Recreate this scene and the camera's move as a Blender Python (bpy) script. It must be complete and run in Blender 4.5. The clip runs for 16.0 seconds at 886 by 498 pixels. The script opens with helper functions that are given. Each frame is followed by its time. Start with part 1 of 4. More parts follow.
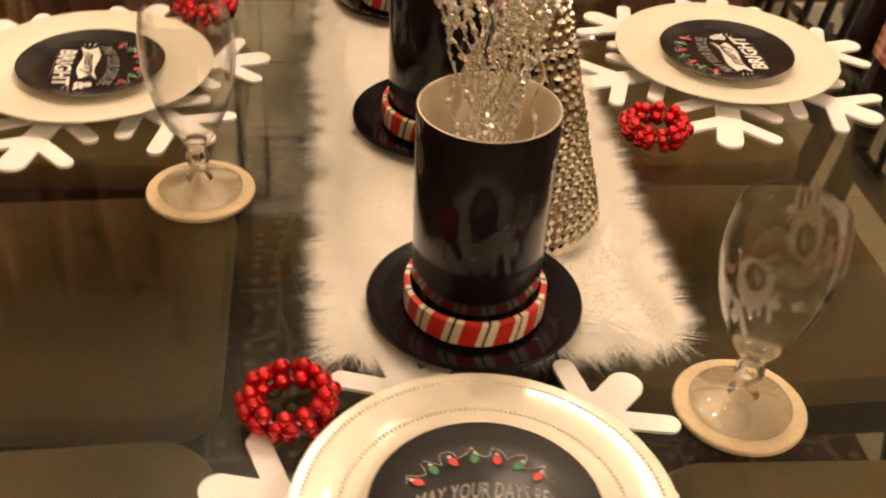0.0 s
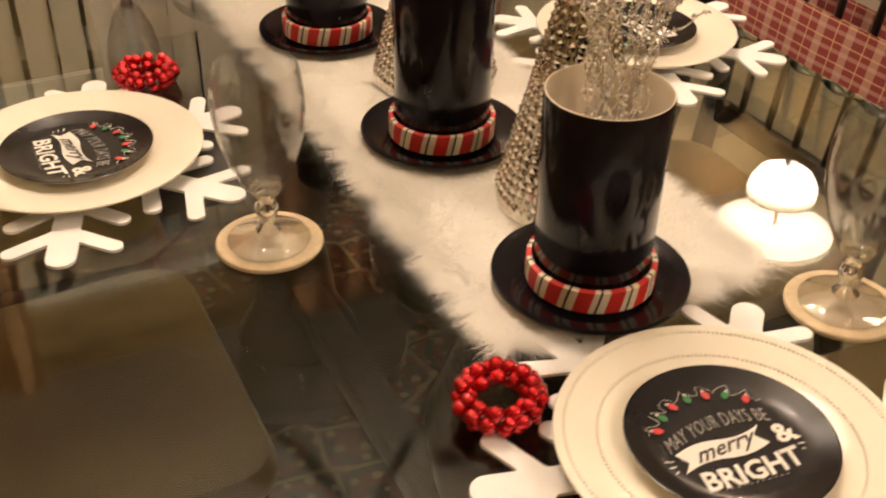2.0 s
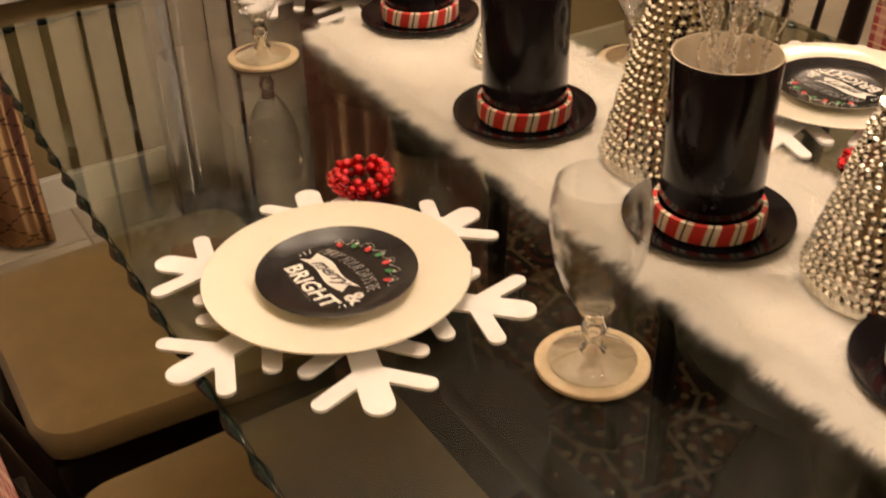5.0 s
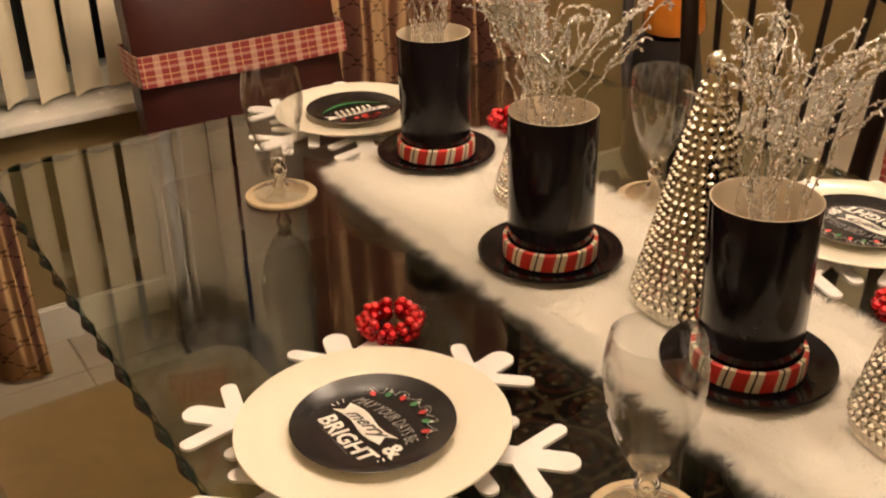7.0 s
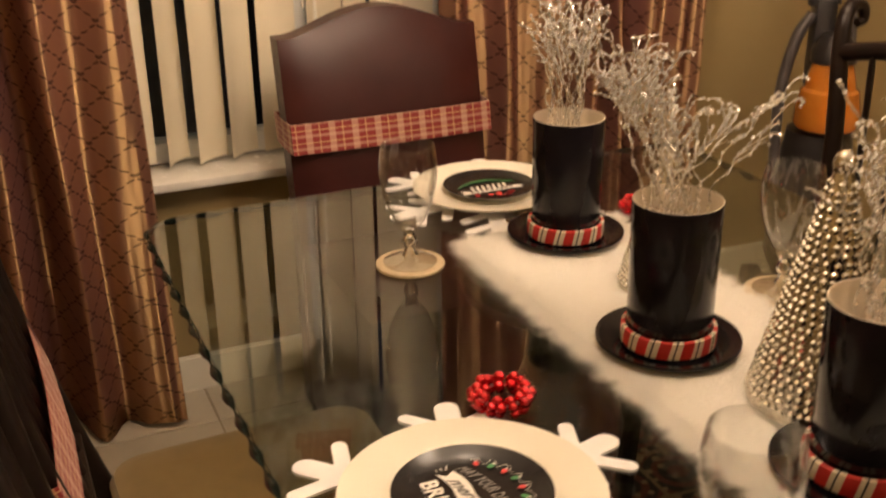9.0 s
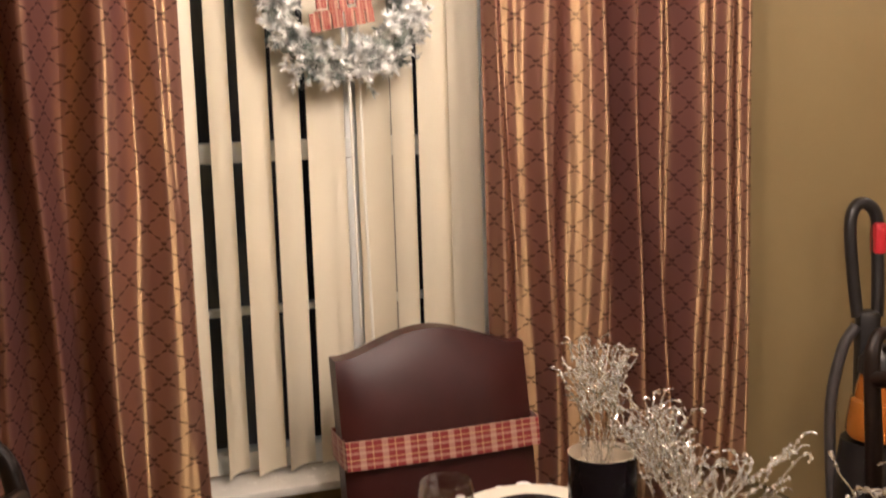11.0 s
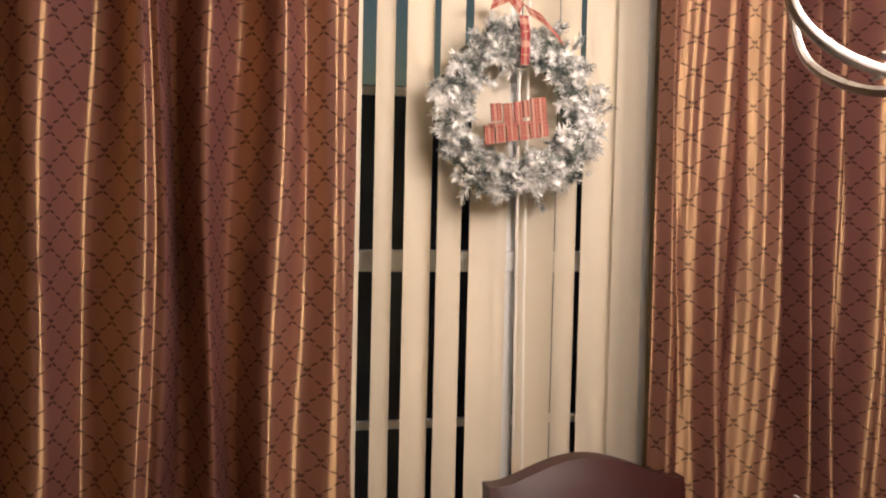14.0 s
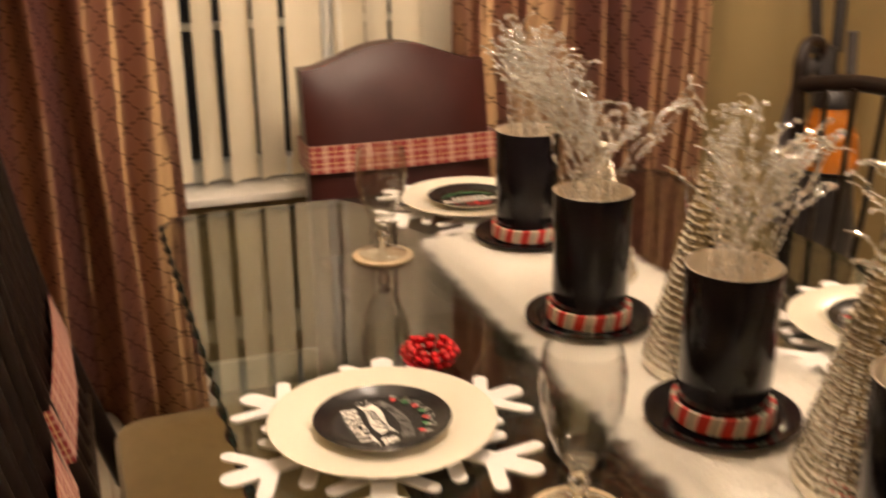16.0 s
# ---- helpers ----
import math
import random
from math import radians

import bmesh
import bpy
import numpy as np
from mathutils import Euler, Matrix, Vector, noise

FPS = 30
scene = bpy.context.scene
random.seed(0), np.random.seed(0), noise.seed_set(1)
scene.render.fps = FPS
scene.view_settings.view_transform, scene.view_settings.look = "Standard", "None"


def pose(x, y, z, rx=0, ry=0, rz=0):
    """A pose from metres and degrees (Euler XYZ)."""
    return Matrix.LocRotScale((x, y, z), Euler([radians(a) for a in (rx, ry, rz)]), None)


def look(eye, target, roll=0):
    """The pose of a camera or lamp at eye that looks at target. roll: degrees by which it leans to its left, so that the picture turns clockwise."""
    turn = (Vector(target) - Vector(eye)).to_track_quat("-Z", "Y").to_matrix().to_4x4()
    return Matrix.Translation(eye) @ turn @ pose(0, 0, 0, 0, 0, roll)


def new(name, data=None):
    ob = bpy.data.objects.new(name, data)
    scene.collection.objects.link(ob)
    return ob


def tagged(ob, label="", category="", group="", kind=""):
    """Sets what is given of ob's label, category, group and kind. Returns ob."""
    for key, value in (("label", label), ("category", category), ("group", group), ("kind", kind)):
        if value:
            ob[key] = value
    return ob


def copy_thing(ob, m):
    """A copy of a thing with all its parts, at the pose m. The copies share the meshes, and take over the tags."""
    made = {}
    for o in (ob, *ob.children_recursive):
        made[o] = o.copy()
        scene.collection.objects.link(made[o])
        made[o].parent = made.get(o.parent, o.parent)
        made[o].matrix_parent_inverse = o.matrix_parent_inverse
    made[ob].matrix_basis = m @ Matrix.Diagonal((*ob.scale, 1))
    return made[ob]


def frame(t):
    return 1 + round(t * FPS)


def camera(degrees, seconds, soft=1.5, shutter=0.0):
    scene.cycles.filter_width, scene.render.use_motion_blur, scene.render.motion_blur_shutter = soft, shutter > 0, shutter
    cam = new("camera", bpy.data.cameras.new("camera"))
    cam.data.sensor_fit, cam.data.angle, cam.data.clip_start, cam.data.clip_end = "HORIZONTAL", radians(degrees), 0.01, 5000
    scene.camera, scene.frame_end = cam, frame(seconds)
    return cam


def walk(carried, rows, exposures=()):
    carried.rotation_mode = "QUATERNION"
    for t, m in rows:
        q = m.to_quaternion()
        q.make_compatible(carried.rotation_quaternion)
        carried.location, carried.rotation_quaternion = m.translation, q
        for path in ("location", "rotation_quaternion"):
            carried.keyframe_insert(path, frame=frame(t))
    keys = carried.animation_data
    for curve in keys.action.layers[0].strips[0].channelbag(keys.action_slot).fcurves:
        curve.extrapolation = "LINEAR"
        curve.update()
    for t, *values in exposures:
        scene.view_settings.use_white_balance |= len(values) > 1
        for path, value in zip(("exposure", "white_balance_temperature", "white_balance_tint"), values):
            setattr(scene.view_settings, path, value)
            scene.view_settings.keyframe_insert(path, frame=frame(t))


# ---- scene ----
cam = camera(44.3, 16.0, soft=2.0, shutter=0.5)
PATH = [
    (0, (-0.088, 0.064, 1.331), (0.127, 1.654, 0.138), 3.4),
    (0.5, (-0.199, 0.06, 1.331), (0.2, 1.649, 0.185), 2.5),
    (1, (-0.257, 0.044, 1.331), (0.231, 1.601, 0.175), 2.5),
    (1.5, (-0.322, 0.074, 1.332), (0.27, 1.611, 0.197), 4.0),
    (2, (-0.439, 0.1, 1.332), (0.302, 1.573, 0.201), 1.1),
    (2.5, (-0.473, 0.08, 1.339), (0.288, 1.543, 0.208), 0.9),
    (3, (-0.524, 0.121, 1.328), (0.306, 1.563, 0.217), 1.2),
    (3.5, (-0.619, 0.19, 1.344), (0.165, 1.632, 0.201), -0.7),
    (4, (-0.624, 0.241, 1.34), (0.103, 1.697, 0.176), -1.6),
    (4.5, (-0.629, 0.296, 1.356), (0.143, 1.718, 0.181), -1.3),
    (5, (-0.689, 0.358, 1.357), (0.161, 1.805, 0.269), -1.8),
    (5.2, (-0.685, 0.376, 1.366), (0.155, 1.83, 0.278), -2.3),
    (7.3, (-0.723, 0.416, 1.377), (0.228, 1.94, 0.498), -1.4),
    (7.5, (-0.726, 0.418, 1.379), (0.227, 1.946, 0.509), -1.4),
    (8, (-0.737, 0.428, 1.377), (0.182, 1.976, 0.505), -1.7),
    (8.5, (-0.743, 0.427, 1.374), (0.13, 2.001, 0.502), -1.5),
    (9, (-0.706, 0.376, 1.384), (0.031, 2.068, 0.613), -0.7),
    (9.5, (-0.638, 0.282, 1.408), (0.062, 2.027, 0.725), 0.4),
    (10, (-0.643, 0.267, 1.446), (0.014, 2.084, 0.932), -1.0),
    (10.2, (-0.651, 0.264, 1.458), (0.002, 2.098, 1.001), -1.4),
    (12.3, (-0.753, 0.382, 1.514), (-0.058, 2.252, 1.374), -1.1),
    (12.5, (-0.771, 0.395, 1.513), (-0.111, 2.279, 1.378), -1.2),
    (13, (-0.854, 0.436, 1.532), (-0.244, 2.337, 1.425), 0.0),
    (13.5, (-0.902, 0.47, 1.537), (-0.323, 2.382, 1.439), 1.3),
    (14, (-0.867, 0.457, 1.535), (-0.298, 2.371, 1.431), 1.3),
    (14.5, (-0.814, 0.417, 1.495), (-0.242, 2.327, 1.339), 0.3),
    (15, (-0.661, 0.322, 1.43), (-0.171, 2.228, 1.074), -0.3),
    (15.5, (-0.562, 0.235, 1.334), (-0.132, 2.108, 0.778), -0.9),
    (16, (-0.631, 0.103, 1.358), (-0.01, 1.884, 0.694), -0.5),
]
walk(cam, [(t, look(eye, target, roll)) for t, eye, target, roll in PATH],
     exposures=[(0.0, -0.36, 6700, 11), (2.0, -0.30, 6200, 10), (4.0, -0.42, 6500, 11), (5.0, -0.42, 6400, 11), (8.0, -0.44, 6500, 10), (9.0, -0.48, 6700, 12), (9.5, -0.40, 6800, 12), (10.0, -0.38, 6000, 11), (12.5, -0.70, 5300, 15), (14.5, -0.66, 5500, 15), (15.5, -0.38, 6300, 12), (16.0, -0.29, 6350, 11)])

# ---------- world, lights ----------
world = bpy.data.worlds.new("dusk")
scene.world = world
world.use_nodes = True
wn = world.node_tree.nodes
sky = wn.new("ShaderNodeTexSky")
sky.sky_type, sky.sun_disc = 'NISHITA', False
sky.sun_elevation, sky.sun_rotation = radians(3.0), radians(200)
world.node_tree.links.new(sky.outputs[0], wn["Background"].inputs[0])
wn["Background"].inputs[1].default_value = 0.07

TABLE = 0.75        # top of the glass
WALL = 2.85         # inner face of the window wall
CEIL = 2.36


# ---------- materials ----------
def nodes_of(name):
    m = bpy.data.materials.new(name)
    m.use_nodes = True
    t = m.node_tree
    return m, t, t.nodes["Principled BSDF"]


def sock(t, v, s):
    if hasattr(v, "node"):
        t.links.new(v, s)
    else:
        s.default_value = v


def math_node(t, op, a, b=0.0, c=0.0):
    n = t.nodes.new("ShaderNodeMath")
    n.operation = op
    for s, v in zip(n.inputs, (a, b, c)):
        sock(t, v, s)
    return n.outputs[0]


def mix_col(t, f, a, b, mode="MIX"):
    n = t.nodes.new("ShaderNodeMix")
    n.data_type, n.blend_type = "RGBA", mode
    sock(t, f, n.inputs[0])
    for v, i in ((a, 6), (b, 7)):
        if hasattr(v, "node"):
            t.links.new(v, n.inputs[i])
        else:
            n.inputs[i].default_value = (*v, 1)
    return n.outputs[2]


def noise_of(t, scale, detail=4, vec=None, rough=0.6):
    n = t.nodes.new("ShaderNodeTexNoise")
    n.inputs["Scale"].default_value, n.inputs["Detail"].default_value, n.inputs["Roughness"].default_value = scale, detail, rough
    if vec is None:
        vec = t.nodes.new("ShaderNodeTexCoord").outputs["Object"]
    t.links.new(vec, n.inputs["Vector"])
    return n.outputs["Fac"]


def ramp(t, f, lo, hi):
    n = t.nodes.new("ShaderNodeMapRange")
    sock(t, f, n.inputs[0])
    n.inputs[1].default_value, n.inputs[2].default_value = lo, hi
    return n.outputs[0]


def bump(t, p, h, dist, strength=0.5):
    n = t.nodes.new("ShaderNodeBump")
    n.inputs["Strength"].default_value, n.inputs["Distance"].default_value = strength, dist
    t.links.new(h, n.inputs["Height"])
    t.links.new(n.outputs[0], p.inputs["Normal"])


def surface(name, a, b, scale=20, rough=0.5, metal=0.0, bumps=0.0, fine=200, coat=0.0, sheen=0.0, spread=0.08, random_tint=0.0):
    """Two tones mixed by a broad and a fine noise, with uneven roughness and a fine relief."""
    m, t, p = nodes_of(name)
    f = math_node(t, "ADD", math_node(t, "MULTIPLY", ramp(t, noise_of(t, scale), 0.3, 0.7), 0.65), math_node(t, "MULTIPLY", noise_of(t, fine), 0.35))
    col = mix_col(t, f, a, b)
    if random_tint:
        info = t.nodes.new("ShaderNodeObjectInfo")
        k = math_node(t, "MULTIPLY_ADD", info.outputs["Random"], random_tint, 1 - random_tint / 2)
        n = t.nodes.new("ShaderNodeVectorMath")
        n.operation = "SCALE"
        t.links.new(col, n.inputs[0])
        t.links.new(k, n.inputs[3])
        col = n.outputs[0]
    t.links.new(col, p.inputs["Base Color"])
    t.links.new(math_node(t, "MULTIPLY_ADD", noise_of(t, scale * 2.3), spread * 2, rough - spread), p.inputs["Roughness"])
    p.inputs["Metallic"].default_value = metal
    p.inputs["Coat Weight"].default_value = coat
    p.inputs["Sheen Weight"].default_value = sheen
    if bumps:
        bump(t, p, noise_of(t, fine), bumps)
    return m


def glass_thin(name, tint, f0, power):
    """Thin clear glass: a mirror gloss by the angle over a clear body."""
    m = bpy.data.materials.new(name)
    m.use_nodes = True
    t = m.node_tree
    t.nodes.remove(t.nodes["Principled BSDF"])
    clear, gloss, mix, fr = (t.nodes.new("ShaderNode" + k) for k in ("BsdfTransparent", "BsdfGlossy", "MixShader", "LayerWeight"))
    clear.inputs[0].default_value = (*tint, 1)
    gloss.inputs["Roughness"].default_value = 0.015
    fr.inputs[0].default_value = 0.5
    t.links.new(math_node(t, "MULTIPLY_ADD", math_node(t, "POWER", fr.outputs["Facing"], power), 0.96 - f0, f0), mix.inputs[0])
    t.links.new(clear.outputs[0], mix.inputs[1])
    t.links.new(gloss.outputs[0], mix.inputs[2])
    t.links.new(mix.outputs[0], t.nodes["Material Output"].inputs[0])
    return m


def glass_solid(name, colour, rough=0.0):
    m, t, p = nodes_of(name)
    p.inputs["Base Color"].default_value = (*colour, 1)
    p.inputs["Transmission Weight"].default_value, p.inputs["Roughness"].default_value, p.inputs["IOR"].default_value = 1.0, rough, 1.48
    return m


def glow(name, colour, strength):
    m, t, p = nodes_of(name)
    p.inputs["Base Color"].default_value = (*colour, 1)
    p.inputs["Emission Color"].default_value, p.inputs["Emission Strength"].default_value = (*colour, 1), strength
    return m


def band(t, x, period, lo, hi):
    f = math_node(t, "FRACT", math_node(t, "DIVIDE", x, period))
    return math_node(t, "MULTIPLY", math_node(t, "GREATER_THAN", f, lo), math_node(t, "LESS_THAN", f, hi))


def uv_of(t):
    s = t.nodes.new("ShaderNodeSeparateXYZ")
    t.links.new(t.nodes.new("ShaderNodeTexCoord").outputs["UV"], s.inputs[0])
    return s.outputs[0], s.outputs[1]


def plaid(name, period=0.052):
    m, t, p = nodes_of(name)
    u, v = uv_of(t)
    weave = noise_of(t, 900, 1)
    red = mix_col(t, weave, (0.15, 0.010, 0.010), (0.27, 0.022, 0.020))
    c = mix_col(t, math_node(t, "MULTIPLY", band(t, u, period, 0.12, 0.40), 0.36), red, (0.66, 0.50, 0.36))
    c = mix_col(t, math_node(t, "MULTIPLY", band(t, v, period * 0.52, 0.30, 0.52), 0.29), c, (0.66, 0.50, 0.36))
    c = mix_col(t, math_node(t, "MULTIPLY", band(t, u, period, 0.70, 0.74), 0.5), c, (0.70, 0.52, 0.25))
    c = mix_col(t, math_node(t, "MULTIPLY", band(t, v, period * 0.52, 0.82, 0.90), 0.5), c, (0.70, 0.52, 0.25))
    t.links.new(c, p.inputs["Base Color"])
    p.inputs["Roughness"].default_value, p.inputs["Sheen Weight"].default_value = 0.75, 0.2
    bump(t, p, weave, 0.0006)
    return m


def curtain_cloth():
    """Mauve-brown shot silk with a gold gloss and a woven ogee lattice of small dark leaves."""
    m, t, p = nodes_of("curtain_cloth")
    u, v = uv_of(t)
    wide, tall = 0.090, 0.0745
    swing = math_node(t, "MULTIPLY", math_node(t, "COSINE", math_node(t, "MULTIPLY", v, 2 * math.pi / tall)), 0.23)
    across = math_node(t, "DIVIDE", u, wide)
    marks = 0.0
    for shift, side in ((0.0, "SUBTRACT"), (0.5, "ADD")):
        d = math_node(t, "SUBTRACT", math_node(t, "FRACT", math_node(t, side, math_node(t, "ADD", across, 20.5 - shift), swing)), 0.5)
        dash = math_node(t, "SINE", math_node(t, "MULTIPLY", v, 12 * math.pi / tall))
        width = math_node(t, "MULTIPLY_ADD", dash, 0.032, 0.032)
        marks = math_node(t, "MAXIMUM", marks, math_node(t, "LESS_THAN", math_node(t, "ABSOLUTE", d), width))
    weave = noise_of(t, 260, 2)
    mauve = mix_col(t, ramp(t, noise_of(t, 7), 0.3, 0.7), (0.118, 0.043, 0.044), (0.172, 0.070, 0.064))
    mauve = mix_col(t, math_node(t, "MULTIPLY", weave, 0.25), mauve, (0.22, 0.13, 0.085))
    t.links.new(mix_col(t, math_node(t, "MULTIPLY", marks, 0.82), mauve, (0.030, 0.012, 0.012)), p.inputs["Base Color"])
    p.inputs["Roughness"].default_value, p.inputs["Specular IOR Level"].default_value = 0.8, 0.1
    gloss, mix = t.nodes.new("ShaderNodeBsdfAnisotropic"), t.nodes.new("ShaderNodeMixShader")
    t.links.new(mix_col(t, math_node(t, "MULTIPLY", marks, 0.65), (0.72, 0.50, 0.23), (0.05, 0.025, 0.015)), gloss.inputs["Color"])
    gloss.inputs["Roughness"].default_value, gloss.inputs["Anisotropy"].default_value = 0.54, 0.78
    along = t.nodes.new("ShaderNodeTangent")
    along.direction_type = "UV_MAP"
    t.links.new(along.outputs[0], gloss.inputs["Tangent"])
    mix.inputs[0].default_value = 0.38
    t.links.new(p.outputs[0], mix.inputs[1])
    t.links.new(gloss.outputs[0], mix.inputs[2])
    t.links.new(mix.outputs[0], t.nodes["Material Output"].inputs[0])
    bump(t, p, weave, 0.0008)
    return m


def rug_pile():
    m, t, p = nodes_of("rug_pile")
    co = t.nodes.new("ShaderNodeTexCoord").outputs["Object"]
    cells = []
    for scale, feature in ((7.5, "F1"), (7.5, "DISTANCE_TO_EDGE"), (26, "F1")):
        v = t.nodes.new("ShaderNodeTexVoronoi")
        v.feature = feature
        v.inputs["Scale"].default_value, v.inputs["Randomness"].default_value = scale, 0.45
        t.links.new(co, v.inputs["Vector"])
        cells.append(v.outputs["Distance"])
    rings = math_node(t, "FRACT", math_node(t, "MULTIPLY", cells[0], 4.2))
    c = mix_col(t, math_node(t, "GREATER_THAN", rings, 0.55), (0.010, 0.007, 0.007), (0.10, 0.016, 0.012))
    c = mix_col(t, math_node(t, "LESS_THAN", cells[1], 0.035), c, (0.19, 0.135, 0.080))
    c = mix_col(t, math_node(t, "LESS_THAN", cells[2], 0.24), c, (0.24, 0.175, 0.105))
    c = mix_col(t, math_node(t, "LESS_THAN", cells[0], 0.13), c, (0.15, 0.035, 0.022))
    t.links.new(mix_col(t, math_node(t, "MULTIPLY", noise_of(t, 260, 3), 0.5), c, (0.016, 0.013, 0.012)), p.inputs["Base Color"])
    p.inputs["Roughness"].default_value = 0.95
    bump(t, p, noise_of(t, 500, 2), 0.003)
    return m


def needle_mat():
    m, t, p = nodes_of("frosted_needles")
    g = t.nodes.new("ShaderNodeNewGeometry")
    clump = ramp(t, noise_of(t, 26, 2), 0.36, 0.60)
    r = math_node(t, "MULTIPLY_ADD", g.outputs["Random Per Island"], 0.42, math_node(t, "MULTIPLY", clump, 0.62))
    c = mix_col(t, ramp(t, r, 0.12, 0.70), (0.10, 0.135, 0.115), (0.93, 0.92, 0.88))
    t.links.new(c, p.inputs["Base Color"])
    p.inputs["Roughness"].default_value = 0.8
    return m


def fur_mat():
    m, t, p = nodes_of("white_fur")
    g = t.nodes.new("ShaderNodeNewGeometry")
    t.links.new(mix_col(t, g.outputs["Random Per Island"], (0.95, 0.93, 0.87), (0.98, 0.965, 0.92)), p.inputs["Base Color"])
    p.inputs["Roughness"].default_value, p.inputs["Sheen Weight"].default_value = 0.8, 0.3
    through_light, mix = t.nodes.new("ShaderNodeBsdfTranslucent"), t.nodes.new("ShaderNodeMixShader")
    through_light.inputs[0].default_value = (0.95, 0.92, 0.85, 1)
    mix.inputs[0].default_value = 0.28
    t.links.new(p.outputs[0], mix.inputs[1])
    t.links.new(through_light.outputs[0], mix.inputs[2])
    t.links.new(mix.outputs[0], t.nodes["Material Output"].inputs[0])
    return m


M_WALL = surface("tan_wall_paint", (0.255, 0.185, 0.080), (0.295, 0.217, 0.098), 3, 0.62, bumps=0.0008, fine=140)
M_CEIL = surface("ceiling_paint", (0.56, 0.52, 0.44), (0.62, 0.58, 0.50), 4, 0.8, bumps=0.001, fine=90)
M_TRIM = surface("white_trim", (0.72, 0.69, 0.60), (0.80, 0.77, 0.68), 6, 0.35, bumps=0.0003)
M_TILE = surface("floor_tile", (0.36, 0.32, 0.25), (0.46, 0.42, 0.34), 5, 0.32, bumps=0.0006, fine=60, random_tint=0.12)
M_GROUT = surface("grout", (0.25, 0.21, 0.16), (0.32, 0.27, 0.20), 30, 0.9, bumps=0.001)
M_MARBLE = surface("marble_sill", (0.62, 0.60, 0.54), (0.82, 0.80, 0.75), 11, 0.25)
M_BLIND = surface("blind_vinyl", (0.68, 0.61, 0.46), (0.73, 0.66, 0.51), 3, 0.5, bumps=0.0004, fine=120)
M_FRAME = surface("window_frame_paint", (0.70, 0.70, 0.66), (0.78, 0.78, 0.74), 8, 0.4)
M_NIGHT = surface("dusk_outside", (0.010, 0.012, 0.022), (0.016, 0.020, 0.034), 0.6, 1.0)
M_WOOD = surface("espresso_wood", (0.0055, 0.0033, 0.0028), (0.013, 0.007, 0.005), 14, 0.36, bumps=0.0004, fine=90)
M_SEAT = surface("tan_microfibre", (0.110, 0.068, 0.022), (0.30, 0.200, 0.078), 4.5, 0.85, bumps=0.0008, fine=500, sheen=0.3)
M_LEATHER = surface("brown_leather", (0.028, 0.0052, 0.0050), (0.048, 0.0110, 0.0095), 9, 0.36, bumps=0.0010, fine=320)
M_LEATHER.node_tree.nodes["Principled BSDF"].inputs["Specular IOR Level"].default_value = 0.30
for mt, level in ((M_WOOD, 0.25),):
    mt.node_tree.nodes["Principled BSDF"].inputs["Specular IOR Level"].default_value = level
M_CLOTH = curtain_cloth()
M_PLAID = plaid("red_plaid_ribbon")
M_SIGN = plaid("red_plaid_board", 0.018)
M_RUG = rug_pile()
M_NEEDLE = needle_mat()
M_FUR = fur_mat()
M_PELT = surface("fur_backing", (0.93, 0.91, 0.85), (0.97, 0.95, 0.90), 30, 0.85, bumps=0.002, fine=300)
M_FELT = surface("white_felt", (0.80, 0.79, 0.78), (0.88, 0.87, 0.86), 40, 0.9, bumps=0.0006, fine=800)
M_CHINA = surface("cream_china", (0.80, 0.76, 0.64), (0.84, 0.80, 0.69), 12, 0.18, coat=0.3, spread=0.04)
M_BLACKCHINA = surface("black_plate_glaze", (0.010, 0.009, 0.010), (0.018, 0.016, 0.017), 30, 0.22, spread=0.05)
M_BLACKCHINA.node_tree.nodes["Principled BSDF"].inputs["Specular IOR Level"].default_value = 0.30
M_GLAZE = surface("black_gloss", (0.006, 0.005, 0.007), (0.010, 0.008, 0.011), 25, 0.12, spread=0.03)
M_GLAZE.node_tree.nodes["Principled BSDF"].inputs["Specular IOR Level"].default_value = 0.22
M_INNER = surface("vase_inner_cream", (0.66, 0.57, 0.43), (0.74, 0.65, 0.51), 14, 0.4)
M_RED = surface("stripe_red", (0.52, 0.022, 0.018), (0.62, 0.035, 0.026), 60, 0.45, bumps=0.0004)
M_CREAM = surface("stripe_cream", (0.74, 0.68, 0.52), (0.80, 0.74, 0.60), 60, 0.5, bumps=0.0004)
M_LINE = surface("stripe_black", (0.02, 0.018, 0.016), (0.04, 0.035, 0.03), 60, 0.5)
M_CORK = surface("cork", (0.46, 0.36, 0.22), (0.64, 0.53, 0.36), 90, 0.85, bumps=0.0012, fine=420)
M_BEAD = surface("red_bead", (0.56, 0.002, 0.010), (0.70, 0.006, 0.016), 30, 0.10, metal=0.75, coat=1.0, spread=0.03)
M_SILVER = surface("silver_glitter", (0.72, 0.72, 0.71), (0.99, 0.99, 0.98), 420, 0.13, metal=0.95, fine=900)
M_MERCURY = surface("mercury_glass", (0.36, 0.32, 0.25), (0.95, 0.91, 0.82), 120, 0.09, metal=1.0, bumps=0.0004, fine=300)
M_TABLEGLASS = glass_thin("table_glass", (0.725, 0.745, 0.69), 0.036, 3.8)
M_EDGE = surface("green_glass_edge", (0.002, 0.008, 0.006), (0.005, 0.016, 0.012), 50, 0.12)
M_GOBLET = glass_thin("goblet_bowl_glass", (0.992, 0.993, 0.988), 0.06, 2.8)
M_FOOT = glass_thin("goblet_foot_glass", (0.97, 0.972, 0.96), 0.13, 2.0)
M_STEM = glass_solid("goblet_stem_glass", (0.98, 0.98, 0.96))
